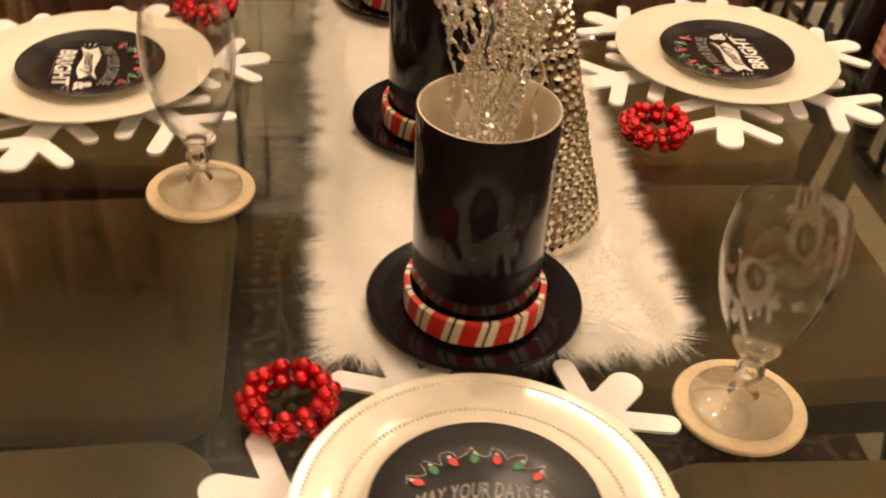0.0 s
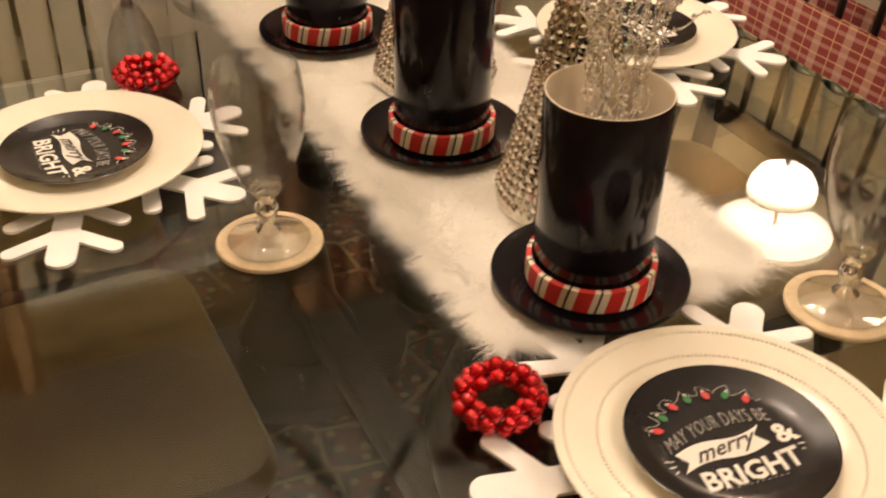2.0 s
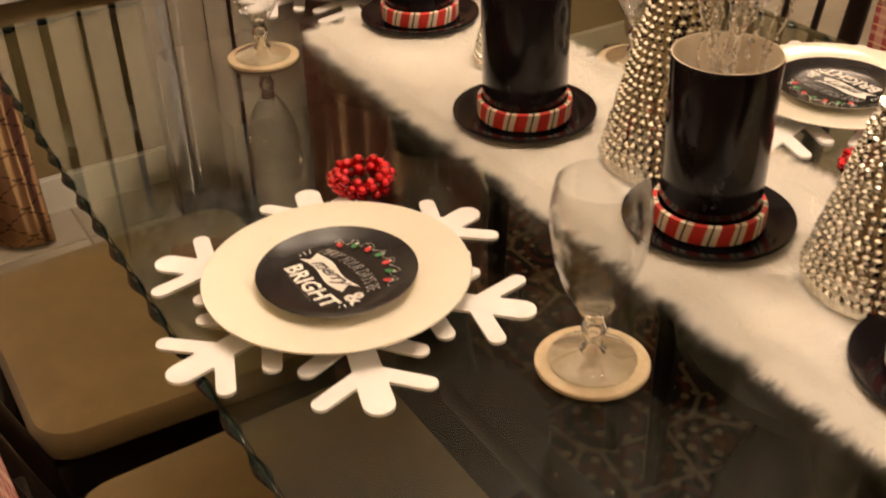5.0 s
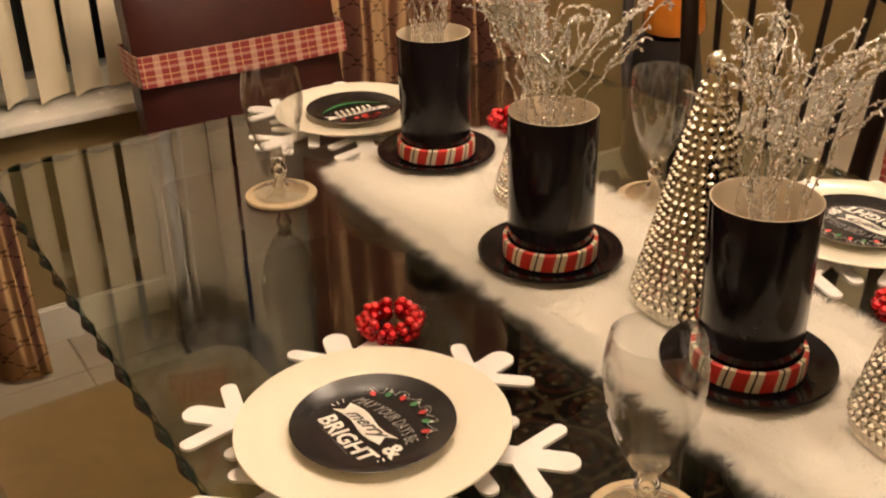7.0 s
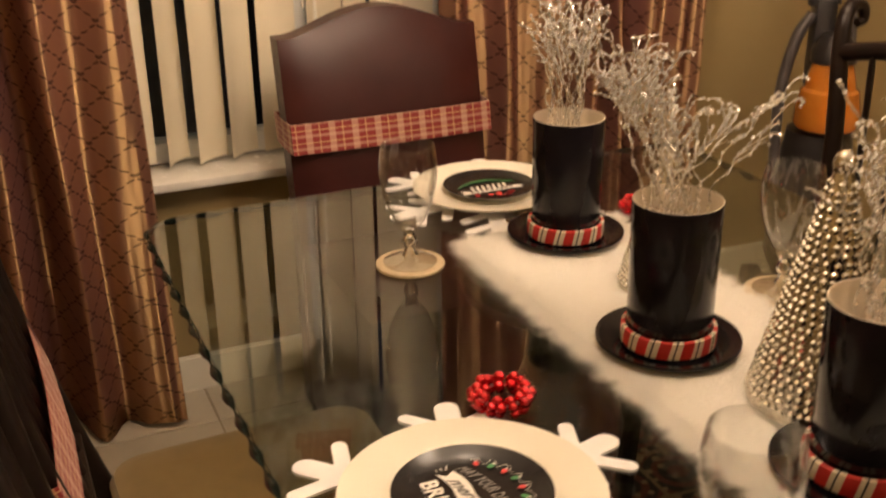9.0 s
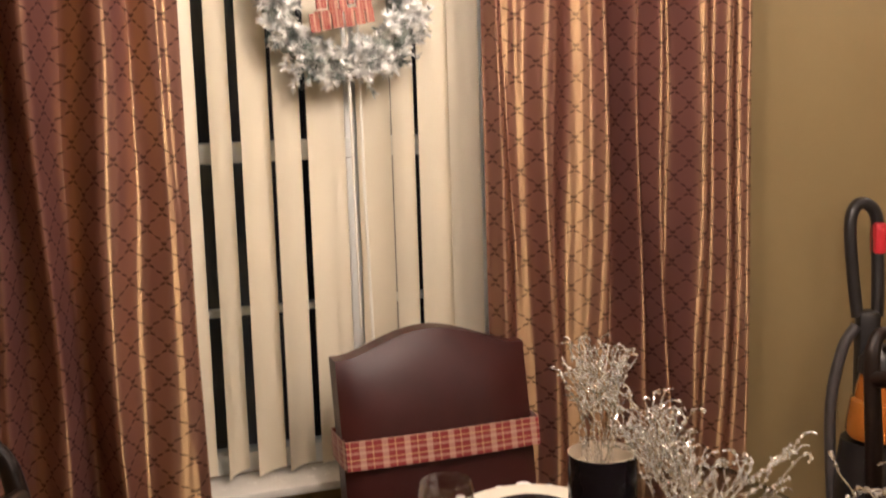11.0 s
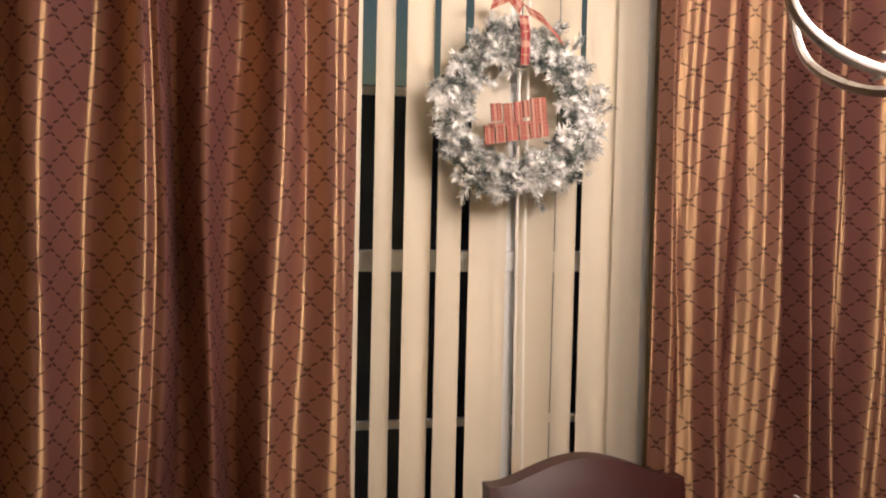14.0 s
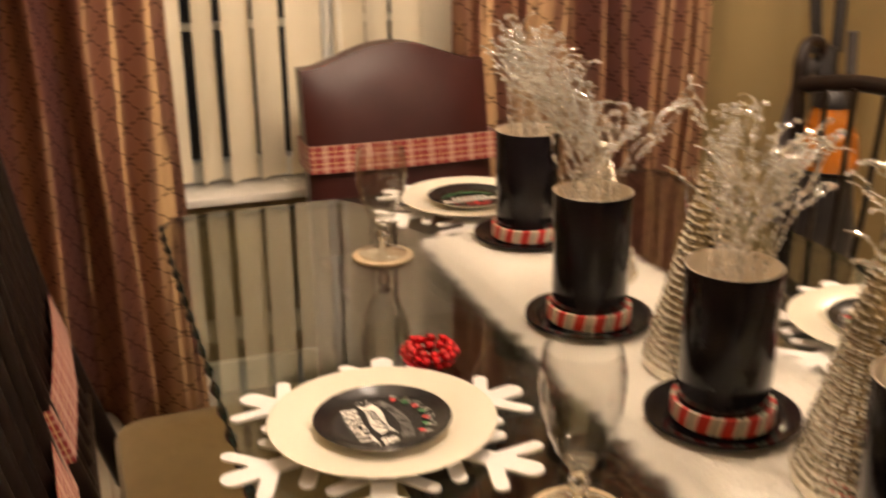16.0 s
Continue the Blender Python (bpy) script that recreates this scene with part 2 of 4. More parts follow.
M_PANE = glass_thin("window_glass", (0.9, 0.92, 0.95), 0.04, 5.0)
M_PRINT = surface("white_print", (0.78, 0.76, 0.70), (0.84, 0.82, 0.76), 60, 0.4)
M_GREYPRINT = surface("grey_print", (0.26, 0.25, 0.24), (0.34, 0.33, 0.31), 60, 0.5)
M_GREENPRINT = surface("green_print", (0.02, 0.16, 0.045), (0.03, 0.22, 0.06), 60, 0.4)
M_REDPRINT = surface("red_print", (0.56, 0.03, 0.03), (0.66, 0.05, 0.045), 60, 0.4)
M_NICKEL = surface("brushed_nickel", (0.30, 0.27, 0.24), (0.42, 0.39, 0.35), 40, 0.30, metal=1.0, bumps=0.0003, fine=500)
LIT = (1.0, 0.765, 0.56)
M_OPAL = glow("opal_glass_lit", LIT, 36.0)
# glow that stands in for the ceiling lit by the bowl
M_CEILING_PATCH = glow("opal_diffuser_lit", LIT, 15.0)
M_OPAL_BRIGHT = glow("opal_glass_bright", LIT, 160.0)
M_FLAME = glow("lit_bulb", LIT, 1500.0)
M_BLACKPLASTIC = surface("black_plastic", (0.012, 0.011, 0.012), (0.025, 0.022, 0.022), 20, 0.35)
M_REDPLASTIC = surface("red_plastic", (0.55, 0.02, 0.03), (0.62, 0.03, 0.04), 20, 0.35)
M_ORANGE = surface("amber_plastic", (0.62, 0.19, 0.02), (0.72, 0.26, 0.035), 20, 0.15, coat=0.6)
M_GREYPLASTIC = surface("grey_plastic", (0.05, 0.045, 0.045), (0.08, 0.07, 0.068), 20, 0.4)

M_ORANGE.node_tree.nodes["Principled BSDF"].inputs["Transmission Weight"].default_value = 0.35


# ---------- mesh helpers ----------
def part(name, bm, material, parent=None, label="", smooth=True, m=None):
    """Links a bmesh as one mesh object, under a thing or a part."""
    me = bpy.data.meshes.new(name)
    bm.normal_update()
    bm.to_mesh(me)
    bm.free()
    for mt in (material if isinstance(material, (list, tuple)) else [material]):
        me.materials.append(mt)
    if smooth:
        me.polygons.foreach_set("use_smooth", [True] * len(me.polygons))
        me.set_sharp_from_angle(angle=radians(38))
    ob = new(name, me)
    ob.parent = parent
    if m is not None:
        ob.matrix_basis = m
    if label:
        ob["label"] = label
    return ob


def share(ob, m):
    """Another object on the same mesh, under the same parent."""
    c = new(ob.name.split(".")[0], ob.data)
    c.parent, c.matrix_basis = ob.parent, m
    return c


def thing(name, m, label, category, group="", kind=""):
    return_ob = new(name)
    return_ob.matrix_basis = m
    return_ob.empty_display_size = 0.05
    return tagged(return_ob, label, category, group, kind)


def add_box(bm, x0, x1, y0, y1, z0, z1, bevel=0.0):
    vs = [bm.verts.new((x, y, z)) for z in (z0, z1) for y in (y0, y1) for x in (x0, x1)]
    fs = [bm.faces.new([vs[i] for i in q]) for q in ((0, 2, 3, 1), (4, 5, 7, 6), (0, 1, 5, 4), (2, 6, 7, 3), (0, 4, 6, 2), (1, 3, 7, 5))]
    if bevel:
        es = list({e for f in fs for e in f.edges})
        bmesh.ops.bevel(bm, geom=es, offset=bevel, segments=2, affect="EDGES", profile=0.5)
    return bm


def box(x0, x1, y0, y1, z0, z1, bevel=0.0):
    return add_box(bmesh.new(), x0, x1, y0, y1, z0, z1, bevel)


def add_lathe(bm, profile, seg=48):
    rings = []
    for r, z in profile:
        if r < 1e-6:
            rings.append([bm.verts.new((0, 0, z))])
        else:
            rings.append([bm.verts.new((r * math.cos(a), r * math.sin(a), z)) for a in (2 * math.pi * i / seg for i in range(seg))])
    for a, b in zip(rings, rings[1:]):
        for i in range(seg):
            j = (i + 1) % seg
            if len(a) == 1 and len(b) > 1:
                bm.faces.new((a[0], b[i], b[j]))
            elif len(b) == 1 and len(a) > 1:
                bm.faces.new((a[i], a[j], b[0]))
            elif len(a) > 1:
                bm.faces.new((a[i], a[j], b[j], b[i]))
    return bm


def lathe(profile, seg=48):
    return add_lathe(bmesh.new(), profile, seg)


def add_tube(bm, pts, radii, sides=8, flat=1.0):
    pts = [Vector(p) for p in pts]
    if not isinstance(radii, (list, tuple)):
        radii = [radii] * len(pts)
    rings, up = [], Vector((0.31, 0.17, 0.93)).normalized()
    for i, p in enumerate(pts):
        d = (pts[min(i + 1, len(pts) - 1)] - pts[max(i - 1, 0)]).normalized()
        x = d.cross(up)
        if x.length < 0.1:
            x = d.cross(Vector((1, 0, 0)))
        x.normalize()
        y = x.cross(d).normalized()
        up = y
        rings.append([bm.verts.new(p + (x * math.cos(a) + y * flat * math.sin(a)) * radii[i]) for a in (2 * math.pi * k / sides for k in range(sides))])
    for a, b in zip(rings, rings[1:]):
        for k in range(sides):
            bm.faces.new((a[k], b[k], b[(k + 1) % sides], a[(k + 1) % sides]))
    bm.faces.new(rings[0])
    bm.faces.new(rings[-1][::-1])
    return bm


def tube(pts, radii, sides=8, flat=1.0):
    return add_tube(bmesh.new(), pts, radii, sides, flat)


def curve_pts(keys, n=24):
    """A smooth line through the key points (Catmull-Rom)."""
    k = [Vector(p) for p in keys]
    k = [2 * k[0] - k[1]] + k + [2 * k[-1] - k[-2]]
    out = []
    for i in range(1, len(k) - 2):
        steps = max(2, n // (len(k) - 3))
        for s in range(steps):
            t = s / steps
            a, b, c, d = k[i - 1], k[i], k[i + 1], k[i + 2]
            out.append(0.5 * ((2 * b) + (c - a) * t + (2 * a - 5 * b + 4 * c - d) * t * t + (3 * b - a - 3 * c + d) * t ** 3))
    out.append(k[-2])
    return out


def add_prism(bm, outline, z0, z1):
    lo = [bm.verts.new((x, y, z0)) for x, y in outline]
    hi = [bm.verts.new((x, y, z1)) for x, y in outline]
    bm.faces.new(lo[::-1])
    bm.faces.new(hi)
    n = len(outline)
    for i in range(n):
        bm.faces.new((lo[i], lo[(i + 1) % n], hi[(i + 1) % n], hi[i]))
    return bm


def rounded(x0, x1, y0, y1, r, n=8):
    out = []
    for cx, cy, a0 in ((x1 - r, y1 - r, 0), (x0 + r, y1 - r, 90), (x0 + r, y0 + r, 180), (x1 - r, y0 + r, 270)):
        out += [(cx + r * math.cos(radians(a0 + 90 * i / n)), cy + r * math.sin(radians(a0 + 90 * i / n))) for i in range(n + 1)]
    return out


def strip(pts_pairs, thick, normal):
    """A ribbon through pairs of edge points, with thickness and UVs in metres."""
    bm = bmesh.new()
    uv = bm.loops.layers.uv.new("UVMap")
    u, rows = 0.0, []
    last = None
    for a, b in pts_pairs:
        a, b = Vector(a), Vector(b)
        mid = (a + b) / 2
        u += (mid - last).length if last else 0.0
        last = mid
        nn = normal(mid)
        rows.append((u, (a - b).length, [bm.verts.new(p + nn * s) for p in (a, b) for s in (thick / 2, -thick / 2)]))
    for (u0, w0, r0), (u1, w1, r1) in zip(rows, rows[1:]):
        for i, j, v0, v1 in ((0, 2, 0, 1), (3, 1, 1, 0), (1, 0, 0, 0), (2, 3, 1, 1)):
            f = bm.faces.new((r0[i], r1[i], r1[j], r0[j]))
            for l, c in zip(f.loops, ((u0, v0 * w0), (u1, v0 * w1), (u1, v1 * w1), (u0, v1 * w0))):
                l[uv].uv = c
    return bm


# ---------- the room ----------
X0, X1, Y0 = -1.62, 3.05, -1.9
WIN = (-0.47, 0.415, 0.57, 2.12)     # the window opening: x, x, z, z


def wall_piece(name, boxes, label):
    bm = bmesh.new()
    for b in boxes:
        add_box(bm, *b)
    return tagged(part(name, bm, M_WALL, smooth=False), label, "wall", kind="structure")


wall_piece("wall_north", [(X0 - 0.15, WIN[0], WALL, WALL + 0.16, 0, CEIL), (WIN[1], X1 + 0.15, WALL, WALL + 0.16, 0, CEIL),
                          (WIN[0], WIN[1], WALL, WALL + 0.16, 0, WIN[2] - 0.02), (WIN[0], WIN[1], WALL, WALL + 0.16, WIN[3], CEIL)],
           "tan painted wall with a window opening")
wall_piece("wall_west", [(X0 - 0.15, X0, Y0, WALL, 0, CEIL)], "tan painted side wall")
wall_piece("wall_east", [(X1, X1 + 0.15, Y0, WALL, 0, CEIL)], "tan painted far side wall")
wall_piece("wall_south", [(X0 - 0.15, X1 + 0.15, Y0 - 0.15, Y0, 0, CEIL)], "tan painted wall behind the table")
tagged(part("ceiling", box(X0 - 0.15, X1 + 0.15, Y0 - 0.15, WALL + 0.16, CEIL, CEIL + 0.12), M_CEIL, smooth=False), "white painted ceiling", "ceiling", kind="structure")
floor = tagged(part("floor", box(X0 - 0.15, X1 + 0.15, Y0 - 0.15, WALL + 0.16, -0.12, -0.004), M_GROUT, smooth=False), "cream ceramic tile floor with grout joints", "floor", kind="structure")


def skirting(name, x0, x1, y0, y1):
    bm = add_box(bmesh.new(), x0, x1, y0, y1, 0, 0.095)
    top = [e for e in bm.edges if all(v.co.z > 0.09 for v in e.verts)]
    bmesh.ops.bevel(bm, geom=top, offset=0.006, segments=2, affect="EDGES")
    return tagged(part(name, bm, M_TRIM, smooth=False), "white painted baseboard along the wall", "baseboard", kind="structure")


skirting("baseboard_north", X0, X1, WALL - 0.016, WALL - 0.001)
skirting("baseboard_west", X0 + 0.001, X0 + 0.016, Y0, WALL - 0.017)
skirting("baseboard_east", X1 - 0.016, X1 - 0.001, Y0, WALL - 0.017)


# ---------- the window and its blinds ----------
def build_window():
    w = thing("window_1", pose(0, WALL, 0), "white framed window with grid bars, dark outside", "window", kind="structure")
    x0, x1, z0, z1 = WIN
    bm = bmesh.new()
    for b in ((x0, x0 + 0.045, 0.09, 0.15, z0, z1), (x1 - 0.045, x1, 0.09, 0.15, z0, z1), (x0 + 0.045, x1 - 0.045, 0.09, 0.15, z0, z0 + 0.05), (x0 + 0.045, x1 - 0.045, 0.09, 0.15, z1 - 0.05, z1)):
        add_box(bm, *b)
    part("window_frame", bm, M_FRAME, w, smooth=False)
    bar = part("glazing_bar", box(x0 + 0.045, x1 - 0.045, 0.112, 0.136, -0.010, 0.010, 0.003), M_FRAME, w, m=pose(0, 0, 0.975))
    share(bar, pose(0, 0, 1.770))
    part("meeting_rail", box(x0 + 0.045, x1 - 0.045, 0.095, 0.145, 1.345, 1.395, 0.004), M_FRAME, w)
    part("mullion", box(0.030, 0.062, 0.104, 0.1415, z0 + 0.05, z1 - 0.05, 0.003), M_FRAME, w)
    part("pane", box(x0 + 0.045, x1 - 0.045, 0.120, 0.124, z0 + 0.05, z1 - 0.05), M_PANE, w, smooth=False).visible_shadow = False
    part("window_sill", box(x0 - 0.06, x1 + 0.06, -0.065, 0.088, z0 - 0.022, z0, 0.004), M_MARBLE, w, "veined white marble sill")


build_window()
tagged(part("backdrop", box(-2.5, 2.8, WALL + 0.9, WALL + 0.95, 0.0, 1.86), M_NIGHT, smooth=False), "dark evening garden outside the window", "backdrop", kind="structure")

SLATS = ((-0.455, 0.070, 1), (-0.383, 0.084, 1), (-0.290, 0.061, 1), (-0.209, 0.079, 1), (-0.131, 0.076, 1), (-0.037, 0.0955, 1),
         (0.084, 0.066, -1), (0.160, 0.077, 1), (0.2435, 0.093, 1), (0.324, 0.093, 1))


def build_blinds():
    b = thing("vertical_blinds", pose(0, WALL + 0.035, 0), "cream vertical vinyl blinds with uneven open gaps", "blinds")
    part("headrail", box(WIN[0] + 0.01, WIN[1] - 0.01, -0.022, 0.022, WIN[3] - 0.045, WIN[3] - 0.002, 0.004), M_TRIM, b)
    for i, (x, w, s) in enumerate(SLATS):
        bm, full = bmesh.new(), 0.096
        n, top, rows = 6, WIN[3] - 0.05, []
        for z in (WIN[2] + 0.012 + 0.002 * (i % 3), top):
            for back in (0, 1):
                rows.append([bm.verts.new((full * (k / n - 0.5), 0.008 * (1 - (2 * k / n - 1) ** 2) + 0.0012 * back, z)) for k in range(n + 1)])
        for k in range(n):
            bm.faces.new((rows[0][k], rows[0][k + 1], rows[2][k + 1], rows[2][k]))
            bm.faces.new((rows[1][k + 1], rows[1][k], rows[3][k], rows[3][k + 1]))
            bm.faces.new((rows[0][k + 1], rows[0][k], rows[1][k], rows[1][k + 1]))
        for k in (0, n):
            bm.faces.new((rows[0][k], rows[2][k], rows[3][k], rows[1][k]))
        bmesh.ops.recalc_face_normals(bm, faces=bm.faces)
        turn = s * math.degrees(math.acos(min(1, w / full)))
        part("slat", bm, M_BLIND, b, m=pose(x, -0.004 * (i % 2), 0, 0, 0, turn))
    part("tilt_wand", tube([(0.042, -0.03, WIN[3] - 0.05), (0.046, -0.03, 1.3), (0.056, -0.032, 0.72)], 0.004, 6), M_TRIM, b, "thin white tilt wand")


build_blinds()


# ---------- curtains ----------
def build_curtain(folds, hem, label, flare, ends, deep=1.0):
    """A hanging cloth whose folds are given as crests and valleys: (x, how far it stands out)."""
    x0, x1 = folds[0][0], folds[-1][0]
    mid = (x0 + x1) / 2
    c = thing("curtain", pose(mid, WALL - 0.140, 0), label, "curtain", "curtains beside the window")
    bm = bmesh.new()
    uv = bm.loops.layers.uv.new("UVMap")
    rows, per, n_rows = [], 12, 30
    levels = [hem + (CEIL - 0.10 - hem) * (i / n_rows) for i in range(n_rows + 1)]
    for k, z in enumerate(levels):
        low = max(0.0, 1 - z / 1.0)
        row = []
        for i, ((xa, ya), (xb, yb)) in enumerate(zip(folds, folds[1:])):
            for q in range(per + (i == len(folds) - 2)):
                e = q / per
                bulge = 0.5 - 0.5 * math.cos(math.pi * e)
                f = 0.55 * bulge + 0.45 * e if abs(ya - yb) < 0.02 else bulge
                x = xa + (xb - xa) * e
                drift = 0.010 * math.sin(2.3 * z + x * 17) + 0.006 * math.sin(5.1 * z + x * 23)
                y = -deep * (ya + (yb - ya) * f) * (1 + 0.35 * low * math.sin(19 * x)) + 0.007 * noise.noise((x * 22, z * 1.3, 0.4)) + 0.003 * noise.noise((x * 60, z * 3.0, 4))
                edge = min(1.0, min(x - x0, x1 - x) / 0.05)
                x = x - mid + drift * edge + low * flare * (x - ends)
                y -= 0.035 * low ** 2 * math.sin(14 * x + 1.0)
                row.append(bm.verts.new((x, y, z + (0.012 * noise.noise((x * 9, 0, 2)) if k == 0 else 0.0))))
        rows.append(row)
    run = [0.0]
    for a, b in zip(rows[14], rows[14][1:]):
        run.append(run[-1] + math.hypot(b.co.x - a.co.x, b.co.y - a.co.y))
    for k in range(n_rows):
        for i in range(len(run) - 1):
            f = bm.faces.new((rows[k][i], rows[k][i + 1], rows[k + 1][i + 1], rows[k + 1][i]))
            for l, q in zip(f.loops, ((run[i], levels[k]), (run[i + 1], levels[k]), (run[i + 1], levels[k + 1]), (run[i], levels[k + 1]))):
                l[uv].uv = q
    cloth = part("cloth_panel", bm, M_CLOTH, c)
    so = cloth.modifiers.new("thickness", "SOLIDIFY")
    so.thickness = 0.002
    return c


CURTAIN = "brown copper silk curtain with dark leaf lattice"
build_curtain(((-1.24, 0.0), (-1.19, 0.05), (-1.12, -0.05), (-1.01, 0.052), (-0.925, -0.060), (-0.835, 0.050), (-0.812, 0.034), (-0.795, 0.046), (-0.755, -0.062),
               (-0.692, 0.058), (-0.632, -0.066), (-0.565, 0.056), (-0.508, 0.000), (-0.455, 0.042), (-0.425, 0.036), (-0.395, 0.010)), 0.012, CURTAIN, 0.10, -0.62)
build_curtain(((0.306, 0.0), (0.332, 0.045), (0.375, -0.012), (0.415, 0.002), (0.470, 0.052), (0.535, -0.018), (0.575, 0.000), (0.615, 0.030), (0.655, -0.060), (0.697, 0.052),
               (0.735, -0.020), (0.775, 0.048), (0.835, -0.052), (0.900, 0.046), (0.935, 0.000), (0.970, 0.040), (1.020, -0.010), (1.056, 0.015)), 0.012, CURTAIN, -0.04, 0.60, 0.90)
rod = thing("curtain_rod", pose(0, WALL - 0.140, CEIL - 0.085), "dark metal curtain rod with ball ends", "curtain rod")
part("rod", tube([(-1.25, 0, 0), (1.25, 0, 0)], 0.012, 12), M_NICKEL, rod)
for x in (-1.25, 1.25):
    part("finial", lathe([(0, -0.022), (0.014, -0.018), (0.022, 0), (0.014, 0.018), (0, 0.022)], 16), M_NICKEL, rod, m=pose(x, 0, 0))
for x in (-1.20, 1.20):
    part("bracket", box(x - 0.008, x + 0.008, 0.008, 0.139, -0.012, 0.012, 0.002), M_NICKEL, rod)


# ---------- rug ----------
bm = add_prism(bmesh.new(), rounded(-0.62, 0.80, -0.25, 2.28, 0.01), 0.0, 0.009)
tagged(part("rug", bm, M_RUG, smooth=False), "dark red and black patterned oriental rug under the table", "rug")


# ---------- the glass table ----------
TX0, TX1, TY0, TY1 = -0.500, 0.545, 0.375, 2.088


def build_table():
    t = thing("dining_table", pose(0, 0, 0), "clear glass dining table with rope-cut green edge", "dining table")
    part("glass_top", add_prism(bmesh.new(), rounded(TX0 + 0.004, TX1 - 0.004, TY0 + 0.004, TY1 - 0.004, 0.07, 10), TABLE - 0.012, TABLE), M_TABLEGLASS, t, smooth=False)
    ring = rounded(TX0, TX1, TY0, TY1, 0.07, 12)
    ring = [Vector((x, y, TABLE - 0.008)) for x, y in ring]
    ring.append(ring[0])
    total, pts = 0.0, []
    lens = [0.0]
    for a, b in zip(ring, ring[1:]):
        lens.append(lens[-1] + (b - a).length)
    pitch = 0.0622
    count = int(lens[-1] / pitch)
    bm = bmesh.new()
    for k in range(count):
        for q in range(10):
            s = (k + q / 10) * lens[-1] / count
            i = max(j for j in range(len(lens) - 1) if lens[j] <= s + 1e-9)
            f = (s - lens[i]) / max(1e-9, lens[i + 1] - lens[i])
            c = ring[i].lerp(ring[i + 1], f)
            d = (ring[i + 1] - ring[i]).normalized()
            out = Vector((d.y, -d.x, 0))
            pts.append((c, d, out, math.sin(math.pi * q / 10)))
    rings = []
    for c, d, out, w in pts:
        r = 0.0010 + 0.0060 * w ** 1.9
        rings.append([bm.verts.new(c + out * (math.cos(a) * r - 0.002) + Vector((0, 0, math.sin(a) * r * 0.85)) + d * (0.004 * math.sin(a))) for a in (2 * math.pi * i / 8 for i in range(8))])
    for a, b in zip(rings, rings[1:] + rings[:1]):
        for i in range(8):
            bm.faces.new((a[i], b[i], b[(i + 1) % 8], a[(i + 1) % 8]))
    bmesh.ops.recalc_face_normals(bm, faces=bm.faces)
    part("rope_edge", bm, M_EDGE, t, "dark green rope-cut glass edge")
    for y in (0.86, 1.62):
        col = part("pedestal", lathe([(0, 0.02), (0.20, 0.02), (0.20, 0.05), (0.11, 0.075), (0.075, 0.14), (0.055, 0.28), (0.085, 0.42), (0.095, 0.50), (0.06, 0.60), (0.055, 0.66), (0.12, 0.715), (0.15, 0.722), (0.15, 0.737), (0, 0.737)], 32), M_WOOD, t, "dark turned wooden pedestal", m=pose(0.03, y, 0))
    part("stretcher", box(-0.0, 0.06, 0.92, 1.56, 0.16, 0.22, 0.01), M_WOOD, t)
    return t


build_table()


